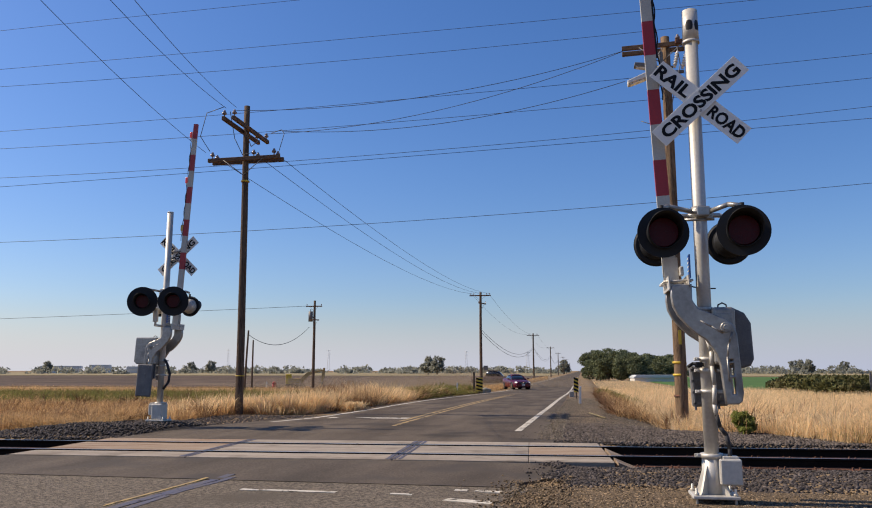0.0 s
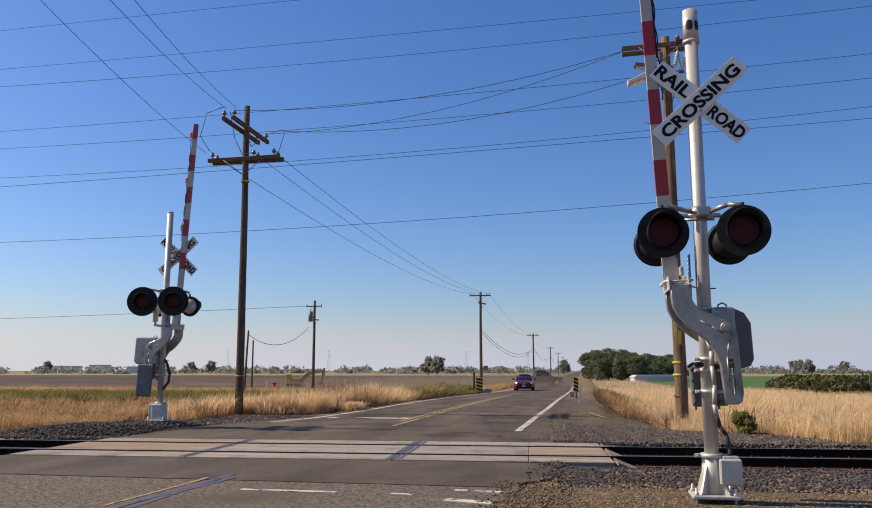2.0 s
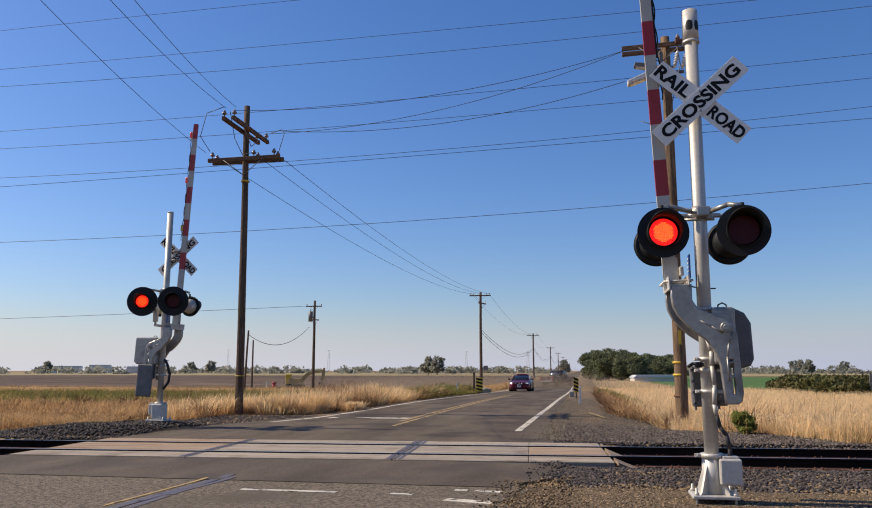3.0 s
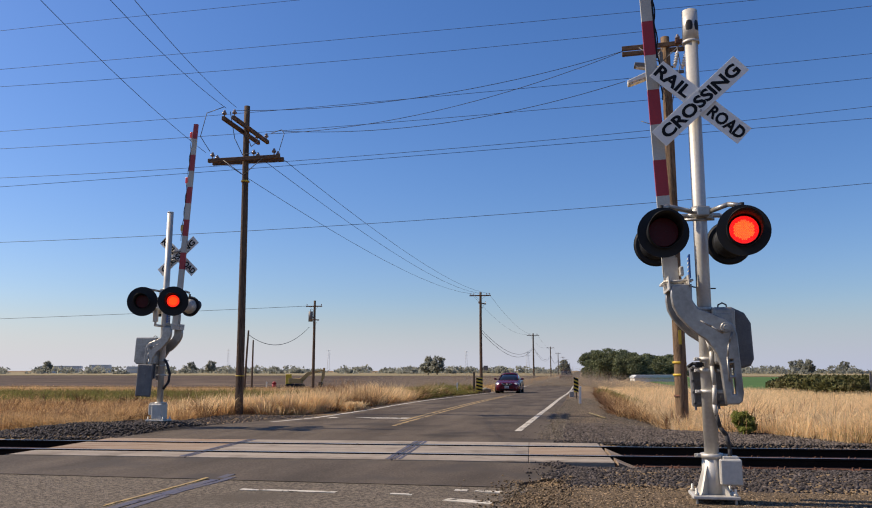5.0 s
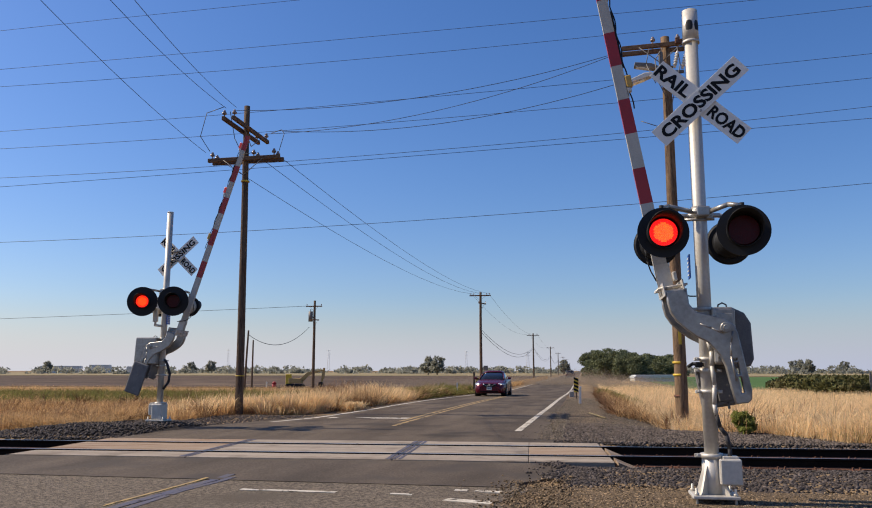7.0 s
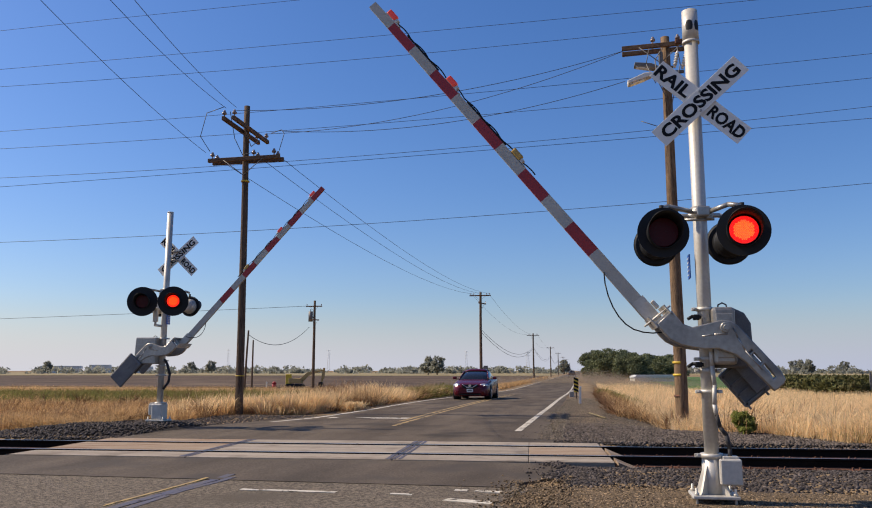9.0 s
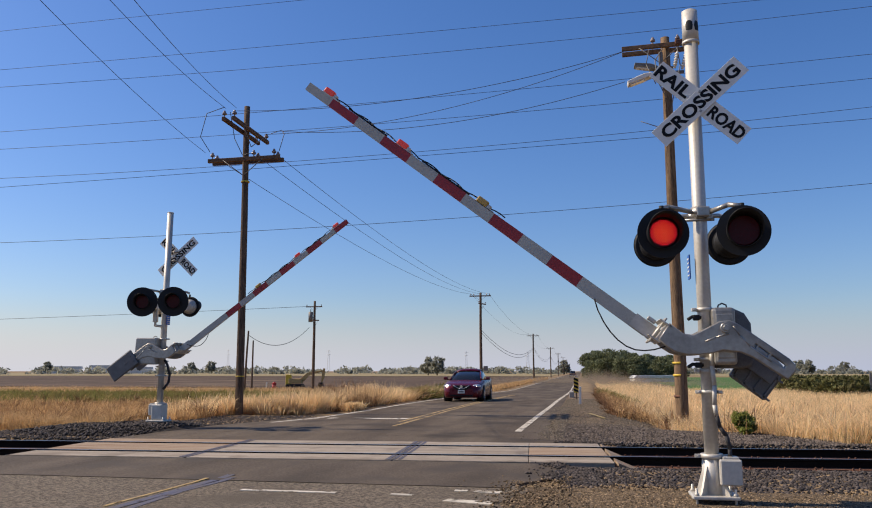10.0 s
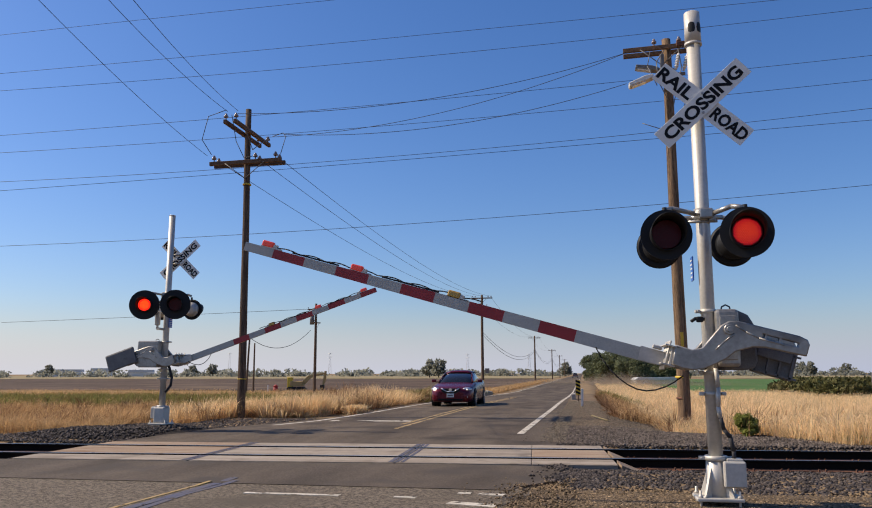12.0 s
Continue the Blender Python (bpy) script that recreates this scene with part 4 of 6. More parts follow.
def signal(at, label, far):
    sign = thing("crossing_signal", at, label, "crossing signal", "signals of the crossing")
    pole_m = M_GALV
    top = 5.345 if not far else 5.05
    bm = bmesh.new()
    rod(bm, (0, 0, 0.2), (0, 0, top - 0.3 if not far else top), 0.074, 0.074, 28)
    if far:
        rod(bm, (0, 0, top), (0, 0, top + 0.02), 0.08, 0.07, 28)
    else:
        rod(bm, (0, 0, 3.0), (0, 0, 3.012), 0.078, 0.078, 28)
    part("mast", bm, pole_m, sign, "weathered silver-painted steel mast")
    if not far:
        bm = bmesh.new()
        rod(bm, (0, 0, top - 0.37), (0, 0, top), 0.09, 0.086, 28)
        rod(bm, (0, 0, top), (0, 0, top + 0.015), 0.078, 0.06, 28)
        rod(bm, (0, 0, top - 0.39), (0, 0, top - 0.36), 0.095, 0.095, 28)
        part("mast_cap", bm, M_GALV, sign, "wider sleeve cap with oval hand holes")
        # no opening is cut: black ovals give the dark inside of the hand holes
        bm = bmesh.new()
        for ang in (-105, -40):
            m = pose(0, 0, top - 0.2, 0, 0, ang) @ Matrix.Translation((0.0755, 0, 0))
            bmesh.ops.create_uvsphere(bm, u_segments=14, v_segments=8, radius=1, matrix=m @ Matrix.Diagonal((0.016, 0.042, 0.1, 1)))
        part("hand_hole", bm, M_BLACK, sign, "black oval for the shade inside a cap hole")
    # base casting, plate, bolts, junction box
    bm = bmesh.new()
    box(bm, 0, 0, 0.02, 0.46, 0.4, 0.035, None, 0.01)
    if far:
        box(bm, 0, 0, 0.22, 0.27, 0.3, 0.38, None, 0.03)
    else:
        rod(bm, (0, 0, 0.03), (0, 0, 0.42), 0.12, 0.1, 8)
    for k in range(0 if far else 4):
        prism(bm, [(0.1, 0.03), (0.21, 0.03), (0.1, 0.33)], -0.012, 0.012, pose(0, 0, 0, 0, 0, 45 + 90 * k))
    part("base", bm, M_GALV, sign, "flanged cast mast base on a plate", smooth=False)
    for sx in (-0.19, 0.19):
        for sy in (-0.16, 0.16):
            bm = bmesh.new()
            rod(bm, (sx, sy, -0.1), (sx, sy, 0.11), 0.013, 0.013, 8)
            rod(bm, (sx, sy, 0.038), (sx, sy, 0.062), 0.024, 0.024, 6)
            part("anchor_bolt", bm, M_GALV, sign)
    bm = bmesh.new()
    box(bm, 0.16, -0.06, 0.27, 0.22, 0.2, 0.26, None, 0.015)
    box(bm, 0.16, -0.165, 0.27, 0.2, 0.015, 0.24, None, 0.006)
    box(bm, 0.17, -0.05, 0.41, 0.16, 0.14, 0.03, None, 0.008)
    part("junction_box", bm, M_GALV, sign, "grey junction box on the base")
    bm = bmesh.new()
    rod(bm, (0, 0, 0.4), (0, 0, 0.445), 0.115, 0.115, 20)
    for sx in (-1, 1):
        box(bm, sx * 0.14, 0, 0.42, 0.06, 0.05, 0.035)
        rod(bm, (sx * 0.145, -0.06, 0.42), (sx * 0.145, 0.06, 0.42), 0.012, 0.012, 6)
    part("base_clamp", bm, M_GALV, sign)
    # lamp heads and their bracket
    leds = []
    up = 0.09 if far else 0.0
    bm = bmesh.new()
    for sy in (-1, 1):
        pipe(bm, [(-0.43, sy * 0.36, 3.0 + up), (-0.36, sy * 0.3, 3.03 + up), (-0.1, sy * 0.12, 3.0 + up), (0.1, sy * 0.12, 3.0 + up), (0.25, sy * 0.3, 3.03 + up), (0.37, sy * 0.36, 3.0 + up)], 0.027, 10)
        box(bm, 0.02, sy * 0.1, 3.0 + up, 0.14, 0.1, 0.11, None, 0.015)
    rod(bm, (0, 0, 2.93 + up), (0, 0, 3.07 + up), 0.092, 0.092, 20)
    box(bm, 0.085, -0.06, 2.98 + up, 0.07, 0.09, 0.13, None, 0.015)
    rod(bm, (-0.18, -0.07, 2.92 + up), (0.14, -0.07, 2.92 + up), 0.016, 0.016, 8)
    part("lamp_bracket", bm, M_ALU, sign, "pipe bracket with cast clamps")
    led_m = [M_LED_FAR, M_LED_BASE, M_LED_FAR] if far else [M_LED, M_LED_BASE, M_LED_TIP]
    for sy in (-1, 1):
        for x in (-0.435, 0.365):
            r = 0.265 if (sy < 0) != far else 0.25
            r = 0.35 if far and sy > 0 else r
            turn = (0 if sy < 0 else 180) + (6 if (sy < 0) != far else 0) * (1 if x > 0 else -0.3)
            leds.append(lamp_head(sign, pose(x, sy * 0.42, 2.73 + up - (0.06 if far and sy < 0 else 0.0), 0, 0, -turn if sy < 0 else 180 + (0 if not far else 22)), r, led_m, far))
    crossbuck(sign, -0.2 if far else 0.045, -0.13, 4.23 if not far else 3.98, far)
    # gate mechanism
    bm = bmesh.new()
    wide = 1.3 if far else 1.0
    prism(bm, [(x * wide, z) for x, z in (((0.04, 1.36), (0.04, 1.93), (0.07, 1.965), (0.3, 1.965), (0.41, 1.91), (0.472, 1.8), (0.484, 1.42), (0.45, 1.35), (0.37, 1.325), (0.09, 1.325)) if not far else ((0.03, 1.34), (0.03, 1.97), (0.43, 1.97), (0.45, 1.4), (0.4, 1.34)))], 0.02, 0.28, None, 0.022)
    # near housing takes the darker grey to paint in its shaded look
    mech = part("gate_mechanism", bm, M_ALU if far else M_GREY_PLATE, sign, "rounded cast gate motor housing")
    # gear box keeps the paler metal, standing for its sunlit side
    bm = bmesh.new()
    box(bm, 0.165, -0.09, 1.66, 0.23, 0.2, 0.6, None, 0.035)
    box(bm, 0.165, -0.195, 1.66, 0.17, 0.02, 0.46, None, 0.008)
    for sx in (0.1, 0.23):
        for sz in (1.47, 1.86):
            rod(bm, (sx, -0.215, sz), (sx, -0.18, sz), 0.012, 0.012, 6)
    part("gear_box", bm, M_ALU, mech, "cast gear box with bolted cover, sunlit tone in its metal")
    bm = bmesh.new()
    pipe(bm, [(0.14, 0.04, 1.95), (0.15, 0.04, 2.0), (0.19, 0.04, 2.02), (0.23, 0.04, 2.0), (0.24, 0.04, 1.95)], 0.008, 6)
    pipe(bm, [(0.06, -0.05, 1.94), (0.03, -0.05, 1.98), (-0.04, -0.05, 1.96)], 0.01, 6)
    part("lifting_eye", bm, M_GREY_PLATE, mech, "bent wire lifting eye")
    for z in (1.08, 1.3, 1.42, 1.95):
        bm = bmesh.new()
        rod(bm, (0, 0, z - 0.02), (0, 0, z + 0.02), 0.086, 0.086, 20)
        for sx in (-0.11, 0.11):
            box(bm, sx, -0.02, z, 0.05, 0.07, 0.035, None, 0.006)
            rod(bm, (sx, -0.1, z), (sx, 0.09, z), 0.01, 0.01, 6)
        part("mast_clamp", bm, M_GALV, sign, "bolted band clamps")
    bm = bmesh.new()
    if far:
        pipe(bm, [(-0.1, 0.06, 1.45), (-0.2, 0.1, 1.33), (-0.27, 0.1, 1.1), (-0.25, 0.1, 0.92), (-0.1, 0.05, 0.76)], 0.03, 8)
    else:
        pipe(bm, [(0.0, -0.12, 1.62), (0.03, -0.13, 1.5), (0.03, -0.12, 1.35), (0.045, -0.115, 1.15), (0.035, -0.115, 0.95), (0.05, -0.11, 0.84)], 0.024, 8)
    part("conduit", bm, M_RUBBER if far else M_GALV, sign, "bent cable conduit")
    if not far:
        bm = bmesh.new()
        pipe(bm, [(0.05, -0.11, 0.85), (0.08, -0.1, 0.72), (0.14, -0.09, 0.64), (0.17, -0.07, 0.5), (0.17, -0.06, 0.4)], 0.022, 8)
        part("cable_sleeve", bm, M_RUBBER, sign, "black cable sleeve into the junction box")
        for z, w in ((1.36, 0.16), (1.86, 0.14)):
            bm = bmesh.new()
            pipe(bm, [(-0.05, -0.09, z), (-w, -0.1, z + 0.01), (-w - 0.05, -0.12, z - 0.02)], 0.018, 6)
            box(bm, -0.1, -0.09, z, 0.07, 0.06, 0.06, None, 0.012)
            part("cable_gland", bm, M_BLACK, sign, "dark cable gland strapped to the mast")
    if far:
        bm = bmesh.new()
        box(bm, 0.17, 0.12, 2.52, 0.11, 0.1, 0.34, None, 0.02)
        pipe(bm, [(0.17, 0.12, 2.36), (0.17, 0.12, 2.27), (0.0, 0.06, 2.25)], 0.03, 8)
        part("terminal_pipe", bm, M_GALV, sign, "small junction box with a bent pipe")
    bm = bmesh.new()
    box(bm, -0.13, 0.05, 2.42, 0.012, 0.15, 0.26)
    part("notice", bm, M_BLUE_SIGN, sign, "small blue notice plate")
    bm = bmesh.new()
    for k in range(5):
        box(bm, -0.138, 0.05, 2.33 + 0.045 * k, 0.004, 0.11, 0.016)
    part("notice_bars", bm, M_SIGN, sign, "white bars of small print")
    frame_ob, cable = gate(sign, (0.155, 0, 1.74 if not far else 1.76), far)
    return sign, frame_ob, cable, leds


near_sign, near_gate, near_cable, near_leds = signal(pose(1.315, 8.75, 0.03), "silver crossing signal mast on gravel with striped gate", False)
far_sign, far_gate, far_cable, far_leds = signal(pose(-9.93, 17.4, 0.14, 0, -0.35, 180), "grey crossing signal mast on ballast with striped gate", True)


# ---- utility poles and wires ----
def pole(at, height, r, arms, label, marks=(), wood=M_WOOD_DARK, group="poles along the road"):
    """A tapered wooden pole. arms: height, half length, turn in degrees, double or not, insulator offsets."""
    p = thing("utility_pole", at, label, "utility pole", group)
    bm = bmesh.new()
    k = 12
    rings = []
    for i in range(k + 1):
        z = -0.8 + (height + 0.8) * i / k
        wob = Vector((noise.noise((z * 0.3, height, 0)), noise.noise((z * 0.3, 0, height)), 0)) * 0.03
        rings.append([bm.verts.new((wob.x + math.cos(a * math.pi / 8) * r * (1.12 - 0.35 * i / k), wob.y + math.sin(a * math.pi / 8) * r * (1.12 - 0.35 * i / k), z)) for a in range(16)])
    for a, b in zip(rings, rings[1:]):
        for i in range(16):
            bm.faces.new((a[i], a[(i + 1) % 16], b[(i + 1) % 16], b[i])).smooth = True
    bm.faces.new(rings[-1])
    part("shaft", bm, wood, p, "weathered brown wooden shaft")
    for z, half, turn, double, pins, shift in [(*a, 0.0)[:6] for a in arms]:
        m = pose(shift, 0, z, 0, 0, turn)
        for s in ((-1, 1) if double else (-1,)):
            bm = bmesh.new()
            box(bm, 0, s * (r + 0.05), 0, half * 2, 0.1, 0.13, None, 0.012)
            arm = part("crossarm", bm, M_ARMWOOD, p, "dark timber crossarm", m)
            for x in pins:
                if abs(x) <= half:
                    bm = bmesh.new()
                    rod(bm, (x, s * (r + 0.05), 0.05), (x, s * (r + 0.05), 0.16), 0.02, 0.02, 6)
                    rod(bm, (x, s * (r + 0.05), 0.15), (x, s * (r + 0.05), 0.2), 0.07, 0.075, 10)
                    rod(bm, (x, s * (r + 0.05), 0.2), (x, s * (r + 0.05), 0.28), 0.055, 0.03, 10)
                    part("insulator", bm, M_INSUL, arm, "glazed pin insulator")
        bm = bmesh.new()
        for s in (-1, 1):
            rod(bm, (s * half * 0.55, -(r + 0.11), -0.03), (0, -(r + 0.05), -0.55), 0.014, 0.014, 5)
        part("arm_brace", bm, M_GREY_PLATE, p, "flat steel arm brace", m)
    for z, h, m in marks:
        bm = bmesh.new()
        rod(bm, (0, 0, z), (0, 0, z + h), r * 1.13 + 0.004, r * 1.12 + 0.004, 18)
        part("band", bm, m, p, "painted band round the shaft")
    return p


PINS = (-1.1, -0.75, 0.75, 1.1)
left_pole = pole(pose(-10.62, 23.4, -0.55, 0, -0.6, 0), 10.6, 0.12, [(9.75, 1.4, 90, True, (-1.3, 1.25)), (8.75, 1.25, 0, True, (-1.1, 0.35, 1.05))],
                 "brown wooden utility pole with crossed double arms on grass", [(8.0, 0.05, M_YELLOW), (1.7, 0.03, M_YELLOW)])
right_pole = pole(pose(2.7, 22.88, -0.6), 11.75, 0.165, [(11.43, 1.1, -4, True, (-0.2, 0.5), -0.15)], "stout wooden utility pole with yellow bands in gravel",
                  [(2.12, 0.06, M_YELLOW), (1.78, 0.06, M_YELLOW), (1.2, 0.06, M_RUST)], M_WOOD)
bm = bmesh.new()
box(bm, 0.02, -0.2, 2.85, 0.08, 0.01, 0.4)
part("number_strip", bm, M_YELLOW, right_pole, "yellow vertical plate")
bm = bmesh.new()
pipe(bm, [(-0.1, -0.3, 11.3), (-0.35, -0.45, 10.9), (-0.3, -0.4, 10.3), (-0.05, -0.25, 9.8)], 0.015, 6)
pipe(bm, [(-0.5, -0.3, 11.3), (-0.6, -0.4, 10.8), (-0.35, -0.4, 10.2)], 0.012, 6)
pipe(bm, [(0.3, -0.3, 11.3), (0.35, -0.45, 10.7), (0.2, -0.4, 10.1), (0.05, -0.3, 9.4)], 0.015, 6)
pipe(bm, [(0.55, -0.3, 11.3), (0.62, -0.4, 10.6), (0.5, -0.4, 9.9), (0.2, -0.3, 9.0)], 0.015, 6)
pipe(bm, [(-0.8, -0.2, 9.15), (-0.3, -0.2, 8.95), (0.1, -0.2, 8.9)], 0.012, 6)
box(bm, -0.17, -0.28, 10.85, 0.12, 0.12, 0.7, None, 0.03)
box(bm, 0.22, -0.28, 10.55, 0.5, 0.09, 0.09, None, 0.02)
part("cutout_hardware", bm, M_GREY_PLATE, right_pole, "dark fuse cutouts and drop wires")
for x, z, lean in ((0.25, 10.9, 12), (0.48, 10.85, 16), (0.6, 10.45, 8)):
    bm = bmesh.new()
    m = pose(x, -0.36, z, 0, lean, 0)
    rod(bm, m @ Vector((0, 0, -0.25)), m @ Vector((0, 0, 0.25)), 0.035, 0.035, 8)
    for k in range(5):
        rod(bm, m @ Vector((0, 0, -0.16 + 0.08 * k)), m @ Vector((0, 0, -0.13 + 0.08 * k)), 0.06, 0.06, 8)
    part("fuse_cutout", bm, M_WHITEPAINT, right_pole, "pale ribbed porcelain fuse cutout")
bm = bmesh.new()
box(bm, 0.5, -0.28, 11.47, 0.5, 0.14, 0.14, None, 0.02)
part("arm_bracket", bm, M_RUST, right_pole, "orange-brown bracket on the crossarm")


def street_lamp(at, drop, material, label):
    """A flat luminaire on a short bracket, its head sloping down away from the pole."""
    lamp = thing("street_lamp", at, label, "street lamp", "lamps on the wooden pole")
    m = pose(-0.45, 0, 0, 0, -drop, 0)
    bm = bmesh.new()
    prism(bm, [(-0.62, -0.08), (-0.62, 0.03), (-0.1, 0.09), (0.12, 0.05), (0.12, -0.04), (-0.1, -0.06)], -0.17, 0.17, m, 0.02)
    part("lamp_housing", bm, material, lamp, "flat sloping lamp housing")
    bm = bmesh.new()
    prism(bm, [(-0.56, -0.1), (-0.56, -0.075), (-0.12, -0.055), (-0.12, -0.08)], -0.12, 0.12, m)
    part("diffuser", bm, M_HEADLAMP, lamp, "clear flat lamp glass")
    bm = bmesh.new()
    pipe(bm, [(-0.4, 0, 0.0), (-0.1, 0, 0.03), (0.18, 0, -0.02)], 0.045, 8)
    part("lamp_arm", bm, material, lamp, "short steel bracket")
    return lamp


street_lamp(pose(2.6, 22.6, 9.87), 16, M_WHITEPAINT, "pale flat street lamp on the wooden pole")
street_lamp(pose(2.73, 22.75, 10.18) @ Matrix.Scale(0.9, 4), -14, M_GREY_PLATE, "dark grey flat floodlight on the wooden pole")

row = pole(pose(-11.3, 89.4, -1.0), 11.3, 0.17, [(10.9, 1.25, 0, False, PINS), (10.0, 0.9, 70, False, (-0.8, 0.8))], "wooden utility pole beside the far road")
bm = bmesh.new()
box(bm, 0.55, -0.1, 2.6, 0.5, 0.05, 0.55)
part("sign_plate", bm, M_GREY_PLATE, row, "small grey plate on the shaft")
for y, h in ((190, 11.2), (297, 11.2), (395, 11.2), (500, 11.0), (610, 11.0)):
    pole(pose(-11.3, y, -1.0), h, 0.2, [(h - 0.5, 1.5, 0, False, PINS)], "distant wooden utility pole beside the road")
trans = pole(pose(-31.17, 88.81, -1.0), 10.6, 0.17, [(9.9, 1.0, 0, False, (-0.9, 0.9)), (8.3, 0.5, 60, False, ())], "wooden transformer pole standing in the field", group="poles in the field")
bm = bmesh.new()
rod(bm, (-0.45, -0.1, 8.1), (-0.45, -0.1, 9.3), 0.26, 0.26, 14)
rod(bm, (-0.45, -0.1, 9.3), (-0.45, -0.1, 9.6), 0.05, 0.05, 6)
box(bm, -0.2, -0.1, 8.6, 0.3, 0.1, 0.1)
part("transformer", bm, M_GREY_PLATE, trans, "grey can transformer")
for xx, yy, h in ((-39.08, 89.38, 6.0), (-33.63, 75.14, 6.4)):
    pole(pose(xx, yy, -1.0, 0, 2 if h > 6.2 else 0, 0), h, 0.11, [], "short bare wooden post in the field", group="poles in the field")
for xx, yy, h in ((-60, 900, 24), (-160, 1100, 30), (-330, 1000, 30), (-520, 1100, 34)):
    tw = thing("lattice_tower", pose(xx, yy, -1.1), "faint distant lattice transmission tower", "transmission tower", "towers on the horizon")
    bm = bmesh.new()
    for sx in (-1, 1):
        rod(bm, (sx * 2.2, 0, 0), (sx * 0.5, 0, h), 0.16, 0.1, 4)
    for k in range(7):
        za, zb = h * k / 7, h * (k + 1) / 7
        wa, wb = 2.2 - 1.7 * k / 7, 2.2 - 1.7 * (k + 1) / 7
        rod(bm, (-wa, 0, za), (wb, 0, zb), 0.08, 0.08, 4)
    part("lattice", bm, M_GALV, tw)
    for z in (h * 0.8, h * 0.95):
        part("tower_arm", rod(bmesh.new(), (-3, 0, z), (3, 0, z), 0.12, 0.12, 4), M_GALV, tw)


def wire(a, b, sag, r=0.011, mid=None, label="dark overhead wire against the sky", n=28):
    """A slack wire from a to b."""
    a, b = Vector(a), Vector(b)
    cu = bpy.data.curves.new("overhead_wire", "CURVE")
    cu.dimensions, cu.bevel_depth, cu.bevel_resolution = "3D", r, 0
    sp = cu.splines.new("POLY")
    sp.points.add(n)
    for i in range(n + 1):
        u = i / n
        p = a.lerp(b, u)
        p.z -= sag * 4 * u * (1 - u)
        sp.points[i].co = (*p, 1)
    cu.materials.append(M_WIRE)
    return tagged(new("overhead_wire", cu), label, "wire", "overhead wires")


wire((-22.49, 23.16, 13.34), (-6.96, 24.48, 14.25), -0.03, 0.0075)
wire((-22.33, 23.16, 11.91), (8.0, 24.48, 12.9), 0.06, 0.0075)
wire((-22.27, 23.16, 11.3), (10.77, 24.48, 12.44), 0.26, 0.0075)
wire((-22.09, 23.16, 9.61), (10.64, 24.48, 10.91), 0.17, 0.0075)
wire((-22.02, 23.16, 9.0), (10.58, 24.48, 10.15), 0.23, 0.0075)
wire((-21.91, 23.16, 7.96), (10.5, 24.48, 9.29), 0.33, 0.0075)
wire((-21.87, 23.16, 7.58), (10.47, 24.48, 8.87), 0.07, 0.0075)
wire((-21.66, 23.16, 5.67), (10.3, 24.48, 6.93), 0.27, 0.0075)
LA, LU = (-10.7, 23.4, 8.35), (-10.7, 23.4, 9.45)
for dx, end in ((-1.1, -12.3), (0.35, -11.2), (1.05, -10.3)):
    wire((LA[0] + dx, 23.6, LA[2]), (end, 89.4, 10.15), 0.9)
for y0, y1 in ((89.4, 190), (190, 297), (297, 395), (395, 500)):
    for x in (-12.3, -10.3):
        wire((x, y0, 10.1), (x, y1, 10.1), 1.6, 0.014)
    wire((-11.25, y0, 6.0 if y0 < 100 else 7.0), (-11.25, y1, 7.0), 2.3, 0.03)
    wire((-11.25, y0, 5.7 if y0 < 100 else 6.7), (-11.25, y1, 6.7), 2.5, 0.03)
wire((LA[0] - 1.4, 23.3, LA[2] + 0.15), (-9.83, 11.4, 8.41), 0.15, 0.009)
wire((LU[0] - 0.15, 22.1, LU[2] + 0.1), (-8.55, 11.64, 8.38), 0.15, 0.009)
wire((LU[0] + 0.2, 22.1, LU[2] + 0.1), (-8.07, 11.73, 8.38), 0.15, 0.009)
wire((LU[0] + 0.1, 24.6, LU[2]), (1.5, 22.7, 10.75), 0.55, 0.009)
wire((LU[0] + 0.2, 22.1, LU[2]), (1.7, 22.7, 10.8), 0.5, 0.009)
wire((LA[0] + 1.2, 23.5, LA[2] + 0.8), (1.5, 22.7, 9.8), 0.5, 0.009)
wire((-69.53, 83.75, 7.56), (-31.83, 88.69, 8.96), 0.05, 0.022)
wire((-34.36, 77.03, 5.14), (-31.77, 88.7, 6.44), 1.6, 0.03)
# jumper loops on the crossed arms
for pts in ([(-11.9, 23.2, 8.5), (-12.05, 22.8, 8.9), (-11.6, 22.3, 9.5), (-10.9, 22.1, 9.6)], [(-10.4, 24.7, 9.5), (-9.9, 24.4, 9.5), (-9.6, 23.9, 9.2), (-9.6, 23.5, 8.5)], [(-10.8, 22.3, 9.5), (-10.9, 22.9, 8.8), (-10.7, 23.1, 8.3), (-10.3, 23.2, 8.4)]):
    wire_ob = solid("jumper_wire", pipe(bmesh.new(), pts, 0.012, 5), M_WIRE, None, "thin slack jumper wire between crossarms", "wire", "jumper wires")


